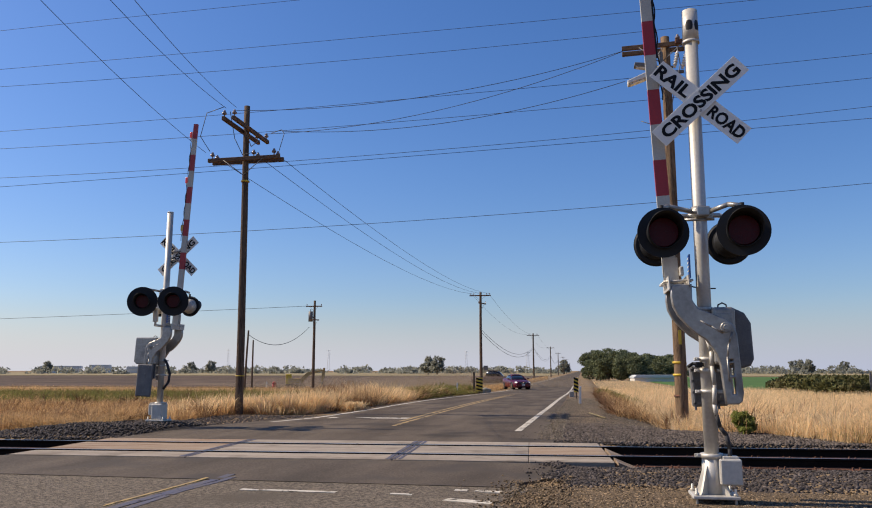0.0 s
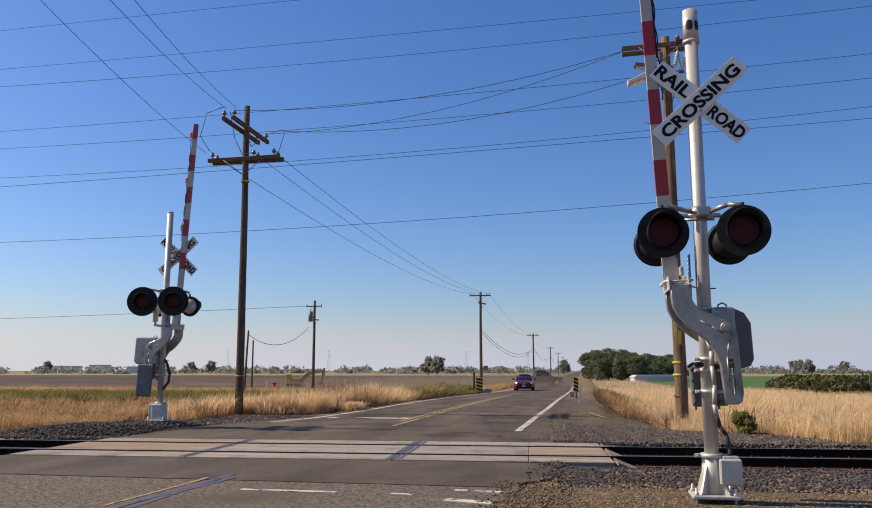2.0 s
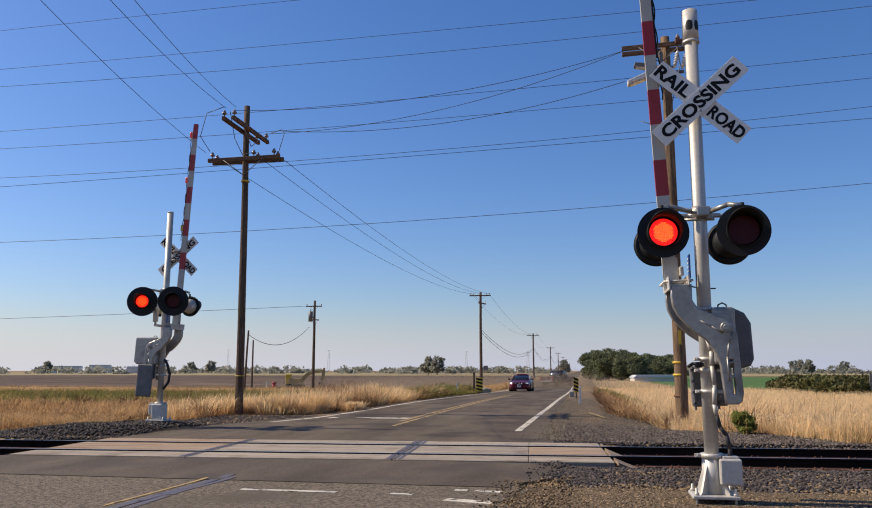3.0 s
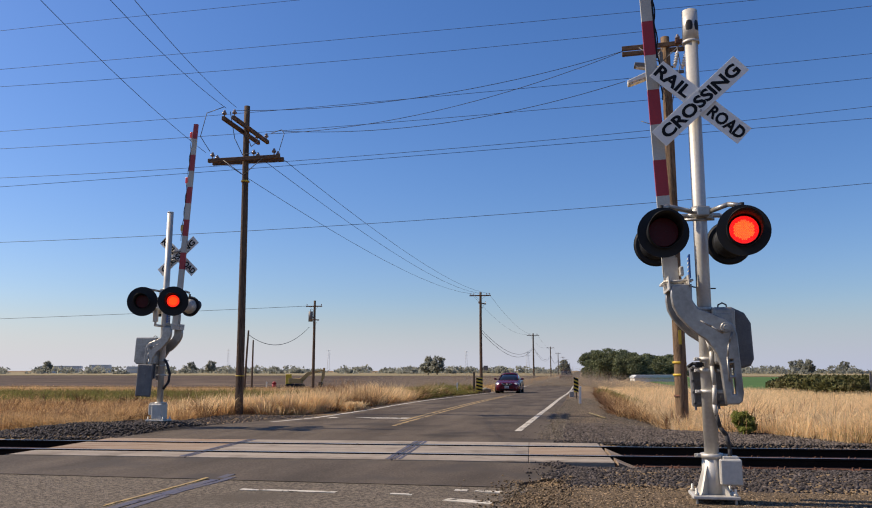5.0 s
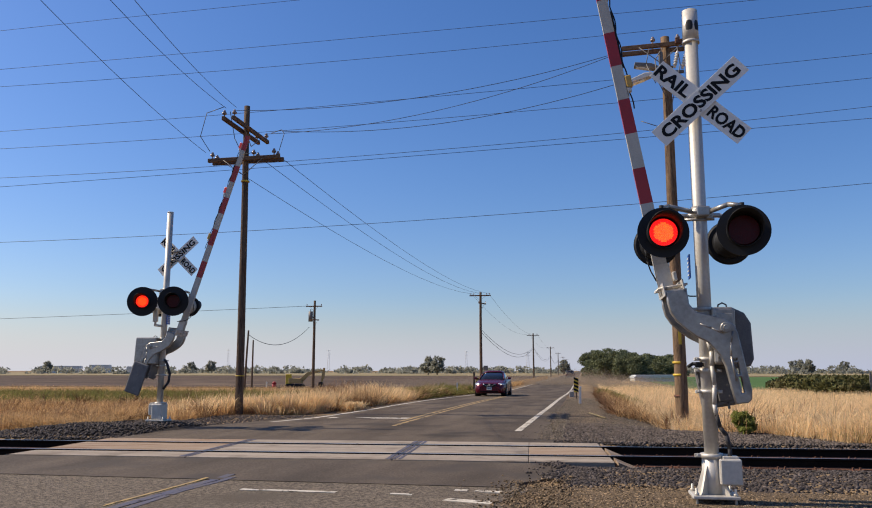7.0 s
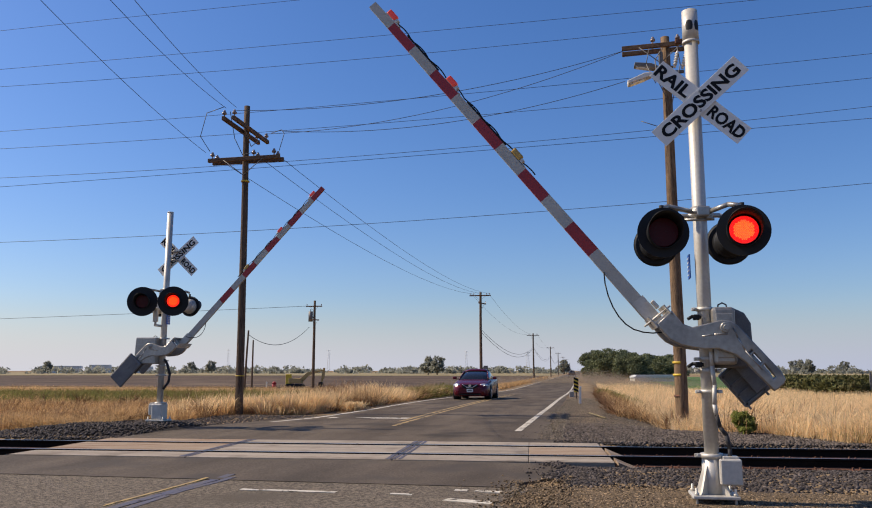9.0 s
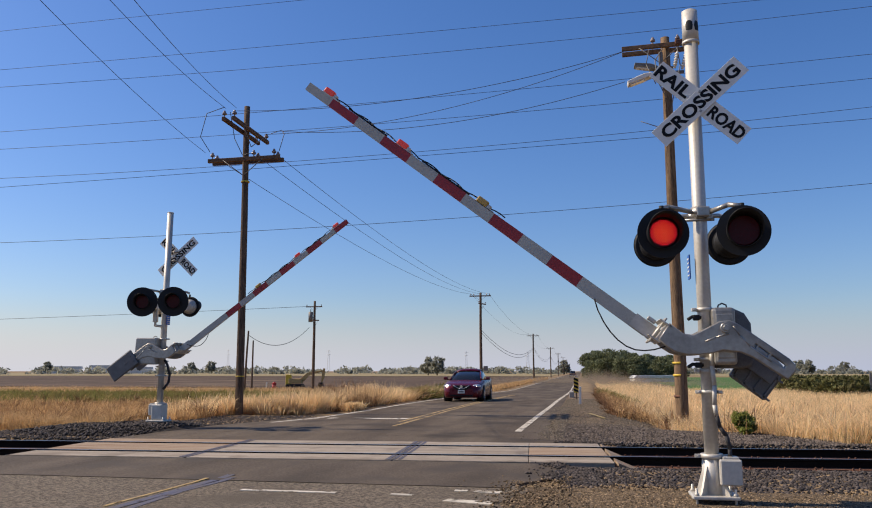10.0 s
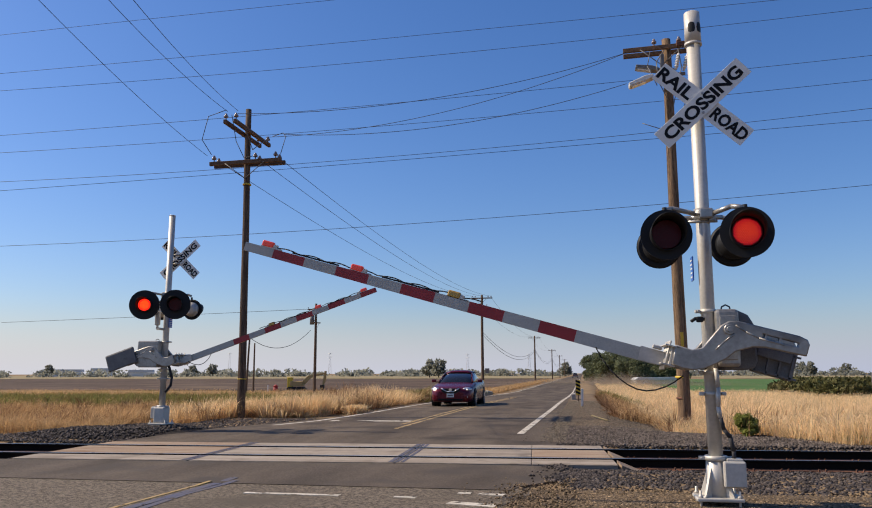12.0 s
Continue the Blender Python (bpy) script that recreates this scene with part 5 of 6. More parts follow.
# ---- plants ----
def blades(name, n, sample, height, width, material, label, seed, lean=0.16, category="grass", base=land_z, lift=0.0):
    """Grass as separate bent blades, one object."""
    rng = np.random.default_rng(seed)
    x, y = sample(rng, n)
    k = len(x)
    z = base(x, y) + lift
    clump = 0.85 + 0.2 * np.sin(x * 0.9 + 1.3 * np.sin(y * 0.5)) * np.sin(y * 0.8 + 0.8 * np.cos(x * 0.4)) + 0.12 * np.sin(x * 3.1 + y) * np.sin(y * 2.7 - x)
    h = height * rng.uniform(0.55, 1.15, k) * clump
    w = width * rng.uniform(0.6, 1.4, k)
    a = rng.uniform(0, 2 * np.pi, k)
    lx, ly = rng.normal(0, lean, k) * h + 0.06 * h, rng.normal(0, lean, k) * h
    # one stalk in four stands on the ground; the rest are short leaves and seed heads along the stalks
    whole = rng.random(k) < 0.25
    lo = np.where(whole, 0.0, rng.uniform(0.15, 0.85, k))
    hi = np.where(whole, 1.0, np.minimum(1.05, lo + rng.uniform(0.1, 0.3, k)))
    tx, ty = np.where(whole, lx, rng.normal(0, 0.1, k)), np.where(whole, ly, rng.normal(0, 0.1, k))
    cx, cy = np.cos(a) * w, np.sin(a) * w
    bx, by = x + lo * lx, y + lo * ly
    p0 = np.stack([bx - cx, by - cy, z + lo * h], -1)
    p1 = np.stack([bx + cx, by + cy, z + lo * h], -1)
    p2 = np.stack([bx + tx, by + ty, z + hi * h], -1)
    verts = np.stack([p0, p1, p2], 1).reshape(-1, 3)
    faces = np.arange(k * 3).reshape(-1, 3)
    return tagged(new(name, fast_mesh(name, verts, faces, material)), label, category, "", "stuff")


def tussocks(name, count, per, sample, height, width, spread, material, label, seed, category="grass"):
    """Grass in separate tufts: stalks fan out from each tuft's foot and bow over at the tip."""
    rng = np.random.default_rng(seed)
    tx, ty = sample(rng, count)
    k = len(tx)
    th, tr = height * rng.uniform(0.5, 1.25, k) ** 1.2, spread * rng.uniform(0.6, 1.4, k)
    wx, wy = rng.normal(0.12, 0.12, k), rng.normal(0, 0.12, k)
    i = np.repeat(np.arange(k), per)
    n = len(i)
    a, r = rng.uniform(0, 2 * np.pi, n), np.sqrt(rng.random(n))
    x0, y0 = tx[i] + np.cos(a) * r * tr[i] * 0.45, ty[i] + np.sin(a) * r * tr[i] * 0.45
    h = th[i] * rng.uniform(0.5, 1.1, n) * (1 - 0.3 * r)
    lean = r * tr[i] * rng.uniform(0.6, 1.5, n)
    z0 = land_z(x0, y0)
    mx, my, mz = x0 + np.cos(a) * lean * 0.5 + wx[i] * h * 0.5, y0 + np.sin(a) * lean * 0.5 + wy[i] * h * 0.5, z0 + h * 0.62
    ex, ey, ez = x0 + np.cos(a) * lean * 1.3 + wx[i] * h * 1.2, y0 + np.sin(a) * lean * 1.3 + wy[i] * h * 1.2, z0 + h * rng.uniform(0.8, 1.02, n)
    b = rng.uniform(0, np.pi, n)
    w = width * rng.uniform(0.6, 1.5, n)
    cx, cy = np.cos(b) * w, np.sin(b) * w
    v = np.stack([np.stack(p, -1) for p in ((x0 - cx, y0 - cy, z0), (x0 + cx, y0 + cy, z0), (mx - cx, my - cy, mz), (mx + cx, my + cy, mz), (ex, ey, ez))], 1).reshape(-1, 3)
    o = (np.arange(n) * 5)[:, None]
    f = np.stack([o + np.array([[0, 1, 3]]), o + np.array([[0, 3, 2]]), o + np.array([[2, 3, 4]])], 1).reshape(-1, 3)
    return tagged(new(name, fast_mesh(name, v, f, material)), label, category, "", "stuff")


def left_patch(y0, y1, x0, power=1.0):
    def f(rng, n):
        y = y0 + (y1 - y0) * rng.random(n) ** power
        w = np.where(y < 23, -8.6, -8.1 - 0.6 * np.exp(-(y - 23) * 0.3))
        x = w - rng.random(n) ** 1.3 * (w - x0 * (0.6 + 0.4 * y / y1))
        ok = (y > np.maximum(16.4, 19.2 + (x + 8.5) * 0.8)) & ~((x > -11.1 + 0.25 * np.sin(3 * y)) & (y < 23.4))
        return x[ok], y[ok]
    return f


def right_patch(y0, y1, x1, power=1.0):
    def f(rng, n):
        y = y0 + (y1 - y0) * rng.random(n) ** power
        edge = 2.2 + np.where(y > 27, -0.3, 0.0)
        x = edge + rng.random(n) ** 1.2 * (x1 - edge)
        ok = y > straw_edge(x)
        return x[ok], y[ok]
    return f


sheet("straw_ground", spaced(5.2, 60, 5.2, 20, 0.8), list(np.arange(16.2, 21.3, 0.5)), M_STRAWBED, "pale straw litter beside the ballast", "ground", 0.018)
sheet("straw_ground", spaced(2.6, 80, 2.6, 20, 0.8), spaced(21.2, 103, 21.2, 45, 0.8), M_STRAWBED, "pale straw litter under the standing grass", "ground", 0.02)
sheet("straw_ground", spaced(-90, -8.9, -30, -8.9, 0.8), spaced(24, 91, 24, 45, 0.8), M_STRAWBED, "golden straw litter under the standing grass", "ground", 0.02)
tussocks("grass_tufts", 2100, 60, right_patch(15.9, 40, 26, 1.2), 0.7, 0.006, 0.36, M_GRASS_PALE, "ragged tufts of pale straw grass behind the track", 51)
tussocks("grass_tufts", 700, 50, lambda rng, n: (3.0 + 4.5 * rng.random(n), 24 + 30 * rng.random(n)), 1.0, 0.008, 0.4, M_GRASS_PALE, "ragged straw tufts leaning over the ditch edge", 52)
tussocks("brown_tufts", 260, 46, right_patch(15.9, 36, 22, 1.1), 0.75, 0.006, 0.3, M_DOCK, "brown weed tufts among the straw grass", 53, "weeds")
tussocks("grass_tufts", 1300, 56, left_patch(17.0, 40, -34, 1.3), 0.6, 0.006, 0.34, M_GRASS, "ragged tufts of golden grass beside the track", 54)
tussocks("grass_tufts", 500, 50, left_patch(22.0, 44, -16, 1.2), 0.85, 0.007, 0.36, M_GRASS_PALE, "taller pale tufts near the road", 55)
tussocks("brown_tufts", 420, 46, left_patch(18.0, 42, -36, 1.1), 0.62, 0.007, 0.36, M_DOCK, "dead brown weed tufts in the golden grass", 56, "weeds")
tussocks("weed_clumps", 1300, 60, left_patch(38, 62, -75), 0.7, 0.022, 0.8, M_WEED, "rank green weed clumps along the field edge", 57, "weeds")
tussocks("brown_tufts", 420, 50, left_patch(38, 66, -70), 0.75, 0.018, 0.6, M_DOCK, "dead brown weed clumps along the field edge", 58, "weeds")
tussocks("verge_weeds", 620, 40, lambda rng, n: (0.9 + 2.4 * rng.random(n), 24.5 + 28 * rng.random(n)), 0.45, 0.01, 0.3, M_DOCK, "low brown weeds on the ditch bank", 59, "weeds")
tussocks("verge_weeds", 120, 40, lambda rng, n: (1.2 + 1.6 * rng.random(n), 36 + 18 * rng.random(n)), 0.7, 0.014, 0.35, M_WEED, "low green weeds in the ditch", 60, "weeds")
blades("dry_grass", 240000, left_patch(16.4, 40, -34, 1.4), 0.38, 0.006, M_GRASS, "tall dry golden grass beside the track", 11)
blades("dry_grass", 170000, left_patch(36, 95, -85, 1.1), 0.6, 0.016, M_GRASS, "dry golden grass further out in the field", 12)
blades("green_weeds", 90000, left_patch(40, 60, -70), 0.8, 0.02, M_WEED, "green and tan weeds along the field edge", 13, category="weeds")
blades("tall_grass", 60000, lambda rng, n: (-8.3 - 4.5 * rng.random(n) ** 1.3, 24.2 + 10 * rng.random(n)), 0.85, 0.006, M_GRASS_PALE, "tall golden grass along the road shoulder", 37)
blades("straw_heap", 6000, lambda rng, n: (-7.75 + rng.normal(0, 0.13, n), 26.1 + rng.normal(0, 0.2, n)), 0.34, 0.012, M_GRASS_PALE, "small heap of yellow straw by the road", 38, 0.4, "straw heap")
blades("brown_weeds", 26000, lambda rng, n: (-11 - 26 * rng.random(n) + 2 * np.sin(np.arange(n) * 0.001), 20 + 20 * rng.random(n)), 0.55, 0.008, M_DOCK, "dry brown weeds mixed into the grass", 33, 0.2, "weeds")
blades("brown_weeds", 22000, lambda rng, n: (0.9 + 2.2 * rng.random(n), 25 + 40 * rng.random(n)), 0.5, 0.01, M_DOCK, "dry brown weeds along the verge", 34, 0.25, "weeds")
blades("verge_grass", 26000, lambda rng, n: (1.0 + 2.0 * rng.random(n), 24 + 40 * rng.random(n)), 0.55, 0.01, M_GRASS, "dry golden grass along the verge", 35, 0.25)
blades("brown_weeds", 16000, lambda rng, n: (3.2 + 16 * rng.random(n), 19.6 + 4 * rng.random(n)), 0.6, 0.006, M_DOCK, "thin brown weeds among the straw grass", 36, 0.15, "weeds")
blades("pale_grass", 300000, right_patch(15.9, 42, 26, 1.25), 0.66, 0.006, M_GRASS_PALE, "tall pale straw grass behind the track", 14)
blades("pale_grass", 170000, right_patch(38, 100, 75, 1.1), 0.62, 0.016, M_GRASS_PALE, "pale straw grass further out", 15)
blades("road_grass", 30000, lambda rng, n: (-8.0 - rng.random(n) ** 2 * 4, 60 + 130 * rng.random(n)), 0.6, 0.025, M_GRASS, "dry verge grass along the far road", 16)
blades("road_grass", 40000, lambda rng, n: (2.2 + rng.random(n) ** 2 * 9, 34 + 130 * rng.random(n)), 0.7, 0.02, M_GRASS_PALE, "dry verge grass along the far road", 17)
blades("seed_stalks", 5000, lambda rng, n: (-9.4 + rng.normal(0, 0.75, n), 28.0 + rng.normal(0, 1.2, n)), 1.1, 0.007, M_DOCK, "rust-brown dead weed stalks in the grass", 18, 0.12, "weeds")
blades("seed_stalks", 4000, lambda rng, n: (6.5 + rng.uniform(-3.5, 9, n), 17.6 + rng.uniform(0, 3.0, n)), 0.8, 0.007, M_DOCK, "thin brown weed stalks in the straw grass", 19, 0.15, "weeds")
tussocks("green_tuft", 12, 50, lambda rng, n: (5.25 + rng.normal(0, 0.14, n), 16.5 + rng.normal(0, 0.1, n)), 0.3, 0.014, 0.16, M_BUSH, "small green tuft at the gravel edge", 21, "weeds")


def tree(at, height, spread, seed, label, leaf=0.17, count=9000, material=None, name="tree", group="trees by the road"):
    """A tapered trunk with limbs and a crown of many small leaf sprays in uneven lumps."""
    rng = np.random.default_rng(seed)
    t = thing(name, at, label, "tree" if name == "tree" else "bush", group)
    bm = bmesh.new()
    lumps = []
    rod(bm, (0, 0, -0.3), (0, 0, height * 0.35), height * 0.035, height * 0.025, 8)
    for k in range(15):
        a = k * 2.4 + rng.uniform(-0.4, 0.4)
        rr = spread * rng.uniform(0.35, 0.8)
        p = Vector((math.cos(a) * rr, math.sin(a) * rr, height * rng.uniform(0.18, 0.86)))
        if k == 0:
            p = Vector((0, 0, height * 0.86))
        rod(bm, (0, 0, height * rng.uniform(0.15, 0.33)), p, height * 0.016, height * 0.005, 6)
        lumps.append((p, spread * rng.uniform(0.3, 0.52)))
    part("trunk", bm, M_BARK, t, "brown trunk with bare limbs")
    per = count // len(lumps)
    vs, n = [], 0
    for p, r in lumps:
        d = rng.normal(0, 1, (per, 3))
        d /= np.linalg.norm(d, axis=1)[:, None]
        rad = r * rng.uniform(0.45, 1.12, (per, 1)) ** 0.6
        c = np.array(p) + d * rad * np.array([1.15, 1.15, 0.8])
        c[:, 2] = np.maximum(c[:, 2], height * 0.06)
        u, v = rng.normal(0, leaf, (per, 3)), rng.normal(0, leaf, (per, 3))
        vs.append(np.stack([c - u, c + v * 0.6, c + u, c - v * 0.6], 1))
    vs = np.concatenate(vs).reshape(-1, 3)
    faces = np.arange(len(vs)).reshape(-1, 4)
    crown = new("crown", fast_mesh("crown", vs, faces, material or M_LEAF))
    crown.parent = t
    return t


tree(pose(3.4, 17.9, float(land_z(3.4, 17.9))), 0.5, 0.2, 61, "small yellow-green bush at the gravel edge", 0.028, 2100, M_BUSH, "shrub", "shrubs by the track")
kinds = [tree(pose(4.3, 188.51, -1.1), 5.5, 3.4, 1, "dark green broad tree behind the straw field"),
         tree(pose(6.08, 184.18, -1.1), 7.1, 3.9, 2, "dark green broad tree behind the straw field"),
         tree(pose(11.38, 180.07, -1.1), 6.3, 3.7, 3, "dark green broad tree behind the straw field")]
for k, (x, y, rz) in enumerate(((6.6, 204.21, 40), (9.72, 195.02, 100), (15.24, 190.96, 200), (17.70, 186.33, 300), (3.6, 198.35, 20), (21.47, 202.28, 20))):
    copy_thing(kinds[k % 3], pose(x, y, -1.1, 0, 0, rz))
HEDGE = [(25.19, 105.04), (28.27, 114.72), (24.66, 97.16), (30.31, 118.9), (26.28, 100.2), (26.79, 98.03), (24.89, 89.64), (26.11, 92.71), (27.72, 96.54), (30.07, 103.05), (24.74, 82.91), (30.67, 100.72), (25.29, 82.47), (31.27, 98.9), (31.21, 97.36), (34.83, 106.86), (31.64, 96.18), (35.92, 107.29), (28.91, 84.22), (32.61, 94.99), (32.03, 90.31), (34.58, 96.72), (32.43, 89.57), (37.3, 101.85), (36.89, 98.83), (41.01, 108.13)]
low = tree(pose(35.63, 128.63, -1.2), 1.5, 2.1, 5, "olive green shrub in the hedge behind the straw field", 0.14, 3600, M_HEDGE, "shrub", "shrubs of the hedge")
rng = random.Random(7)
for k in range(26):
    copy_thing(low, pose(*HEDGE[k], -1.15, 0, 0, rng.uniform(0, 360)))
# horizon trees look hazy through their pale leaf colour alone
lone = tree(pose(-75.82, 413.10, -1.1), 9.5, 4.2, 8, "lone tree on the horizon with haze in its leaf colour", 0.5, 1500, M_LEAF_FAR, "tree", "trees on the horizon")
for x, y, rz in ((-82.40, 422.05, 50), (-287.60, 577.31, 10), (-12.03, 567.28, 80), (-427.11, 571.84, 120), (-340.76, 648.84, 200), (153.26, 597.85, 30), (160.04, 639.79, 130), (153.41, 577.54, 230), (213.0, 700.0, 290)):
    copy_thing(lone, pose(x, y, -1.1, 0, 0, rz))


def far_wood():
    """A broken line of trees along the horizon, their haze put into the leaf colour."""
    rng = np.random.default_rng(31)
    vs = []
    for k in range(330):
        ang = radians(rng.uniform(-40, 62))
        dist = rng.uniform(560, 900)
        x, y = -math.sin(ang) * dist, math.cos(ang) * dist
        h, w = rng.uniform(3.0, 7.5) * dist / 800, rng.uniform(4, 11)
        if abs(x + 3.5) < 9:
            continue
        c = np.stack([x + rng.normal(0, w * 0.5, 90), y + rng.normal(0, w * 0.5, 90), -1.1 + h * rng.random(90) ** 0.8], -1)
        c[:, 2] = -1.1 + (c[:, 2] + 1.1) * np.exp(-((c[:, 0] - x) / w) ** 2)
        u, v = rng.normal(0, 0.75, (90, 3)), rng.normal(0, 0.75, (90, 3))
        vs.append(np.stack([c - u, c + v, c + u, c - v], 1))
    vs = np.concatenate(vs).reshape(-1, 3)
    return tagged(new("far_trees", fast_mesh("far_trees", vs, np.arange(len(vs)).reshape(-1, 4), M_LEAF_FAR)), "line of trees along the horizon with haze in their leaf colour", "trees", "", "stuff")


far_wood()


# ---- vehicles ----
def loft(bm, stations, section, mi=0, close=True):
    """A skin over cross sections; section(station) gives half-outline points (x, z) from the top middle to the bottom middle."""
    rows = []
    for st in stations:
        half = section(st)
        pts = half + [(-x, z) for x, z in half[::-1] if x > 1e-6]
        rows.append([bm.verts.new((x, st[0], z)) for x, z in pts])
    k = len(rows[0])
    for a, b in zip(rows, rows[1:]):
        for i in range(k):
            f = bm.faces.new((a[i], a[(i + 1) % k], b[(i + 1) % k], b[i]))
            f.smooth = True
            f.material_index = mi
    if close:
        bm.faces.new(rows[0])
        bm.faces.new(rows[-1][::-1])
    bmesh.ops.recalc_face_normals(bm, faces=bm.faces)
    return rows


def wheel(parent, x, y, r, w):
    bm = bmesh.new()
    rod(bm, (-w / 2, 0, 0), (w / 2, 0, 0), r, r, 24)
    bmesh.ops.bevel(bm, geom=[e for e in bm.edges if abs(e.verts[0].co.x - e.verts[1].co.x) < 1e-4], offset=0.025, segments=2, affect="EDGES")
    wh = part("wheel", bm, M_TYRE, parent, "black tyre", pose(x, y, r))
    bm = bmesh.new()
    s = 1 if x > 0 else -1
    rod(bm, (s * (w / 2 - 0.01), 0, 0), (s * (w / 2 + 0.006), 0, 0), r * 0.66, r * 0.62, 20)
    for k in range(5):
        box(bm, s * (w / 2 + 0.008), 0, r * 0.33, 0.012, 0.06, r * 0.6, pose(0, 0, 0, 72 * k, 0, 0))
    part("rim", bm, M_CHROME, wh, "silver alloy rim")
    return wh


def sedan():
    car = thing("car", pose(-5.3, 50, 0), "dark red metallic sedan driving on the road", "car")
    bm = bmesh.new()
    # station: y, top height, half width, bottom height, side fullness
    st = [(-2.43, 0.60, 0.56, 0.30), (-2.38, 0.68, 0.70, 0.22), (-2.22, 0.75, 0.81, 0.19), (-1.9, 0.83, 0.875, 0.19), (-1.45, 0.89, 0.905, 0.19), (-1.0, 0.95, 0.912, 0.19), (-0.5, 0.98, 0.915, 0.19), (0.3, 1.0, 0.915, 0.19),
          (1.0, 1.02, 0.91, 0.19), (1.5, 1.05, 0.9, 0.2), (1.9, 1.07, 0.875, 0.22), (2.2, 1.06, 0.82, 0.25), (2.36, 0.98, 0.74, 0.3), (2.43, 0.8, 0.62, 0.36)]

    def sec(s):
        y, top, w, bot = s
        return [(0.0, top + 0.035), (0.5 * w, top + 0.03), (0.8 * w, top + 0.005), (0.93 * w, top - 0.05), (0.985 * w, top - 0.16), (w, 0.55 * top + 0.45 * bot), (0.985 * w, bot + 0.12), (0.93 * w, bot), (0.0, bot)]

    loft(bm, st, sec)
    body = part("body", bm, M_CARRED, car, "glossy dark red painted body")
    # cabin: glass skin and red roof
    cab = [(-1.12, 0.97, 0.70, 0.72), (-0.55, 1.24, 0.62, 0.78), (-0.12, 1.40, 0.57, 0.80), (0.25, 1.455, 0.56, 0.80), (0.75, 1.45, 0.56, 0.79), (1.15, 1.38, 0.55, 0.76), (1.6, 1.2, 0.56, 0.72), (1.95, 1.06, 0.6, 0.68)]

    def csec(s):
        y, top, rw, bw = s
        return [(0.0, top), (rw * 0.6, top - 0.008), (rw, top - 0.045), (rw + (bw - rw) * 0.5, (top - 0.045) * 0.5 + 0.485), (bw, 0.955), (0.0, 0.95)]

    bm = bmesh.new()
    loft(bm, cab, csec)
    part("windows", bm, M_GLASS_DARK, car, "dark tinted windscreen and side glass")
    bm = bmesh.new()
    rows = []
    for y, top, rw, bw in [(-0.2, 1.385, 0.565, 0), (0.25, 1.465, 0.565, 0), (0.75, 1.46, 0.565, 0), (1.2, 1.375, 0.555, 0)]:
        rows.append([bm.verts.new((x, y, z + 0.006)) for x, z in ((-rw - 0.012, top - 0.06), (-rw * 0.6, top - 0.005), (0, top + 0.004), (rw * 0.6, top - 0.005), (rw + 0.012, top - 0.06))])
    for a, b in zip(rows, rows[1:]):
        for i in range(4):
            f = bm.faces.new((a[i], a[i + 1], b[i + 1], b[i]))
            f.smooth = True
    bmesh.ops.recalc_face_normals(bm, faces=bm.faces)
    ex = bmesh.ops.extrude_face_region(bm, geom=list(bm.faces))
    bmesh.ops.translate(bm, vec=(0, 0, 0.012), verts=[v for v in ex["geom"] if isinstance(v, bmesh.types.BMVert)])
    part("roof", bm, M_CARRED, car, "red roof panel")
    for s in (-1, 1):
        bm = bmesh.new()
        pipe(bm, [(s * 0.73, -1.1, 0.97), (s * 0.635, -0.55, 1.22), (s * 0.585, -0.15, 1.36)], 0.028, 6)
        part("pillar", bm, M_CARRED, car, "slanted windscreen pillar")
        bm = bmesh.new()
        pipe(bm, [(s * 0.69, 0.35, 0.97), (s * 0.575, 0.38, 1.41)], 0.022, 6)
        part("pillar", bm, M_BLACK, car, "dark door pillar")
        bm = bmesh.new()
        box(bm, s * 1.0, -0.72, 1.03, 0.2, 0.1, 0.13, None, 0.035)
        box(bm, s * 0.88, -0.72, 0.98, 0.12, 0.05, 0.04)
        part("wing_mirror", bm, M_CARRED, car, "red wing mirror")
        bm = bmesh.new()
        bmesh.ops.create_uvsphere(bm, u_segments=14, v_segments=8, radius=1, matrix=pose(s * 0.66, -2.2, 0.7, 0, 0, s * 28) @ Matrix.Diagonal((0.21, 0.11, 0.085, 1)))
        hl = part("headlight", bm, M_HEADLAMP, car, "swept clear headlight", smooth=True)
        # glowing ball imitates sun glint, larger on the -x headlight
        bm = bmesh.new()
        bmesh.ops.create_uvsphere(bm, u_segments=10, v_segments=6, radius=0.075 if s < 0 else 0.028, matrix=Matrix.Translation((s * 0.66, -2.3, 0.7)))
        part("lamp_glint", bm, M_GLINT, hl, "glowing ball for the sun glint on the headlight")
        bm = bmesh.new()
        rod(bm, (s * 0.66, -2.38, 0.4), (s * 0.66, -2.34, 0.4), 0.05, 0.05, 10)
        part("fog_lamp", bm, M_HEADLAMP, car, "small round fog lamp")
        bm = bmesh.new()
        box(bm, s * 0.917, 0.0, 0.8, 0.012, 0.18, 0.03, None, 0.005)
        box(bm, s * 0.91, 0.95, 0.83, 0.012, 0.18, 0.03, None, 0.005)
        part("door_handle", bm, M_CARRED, car)
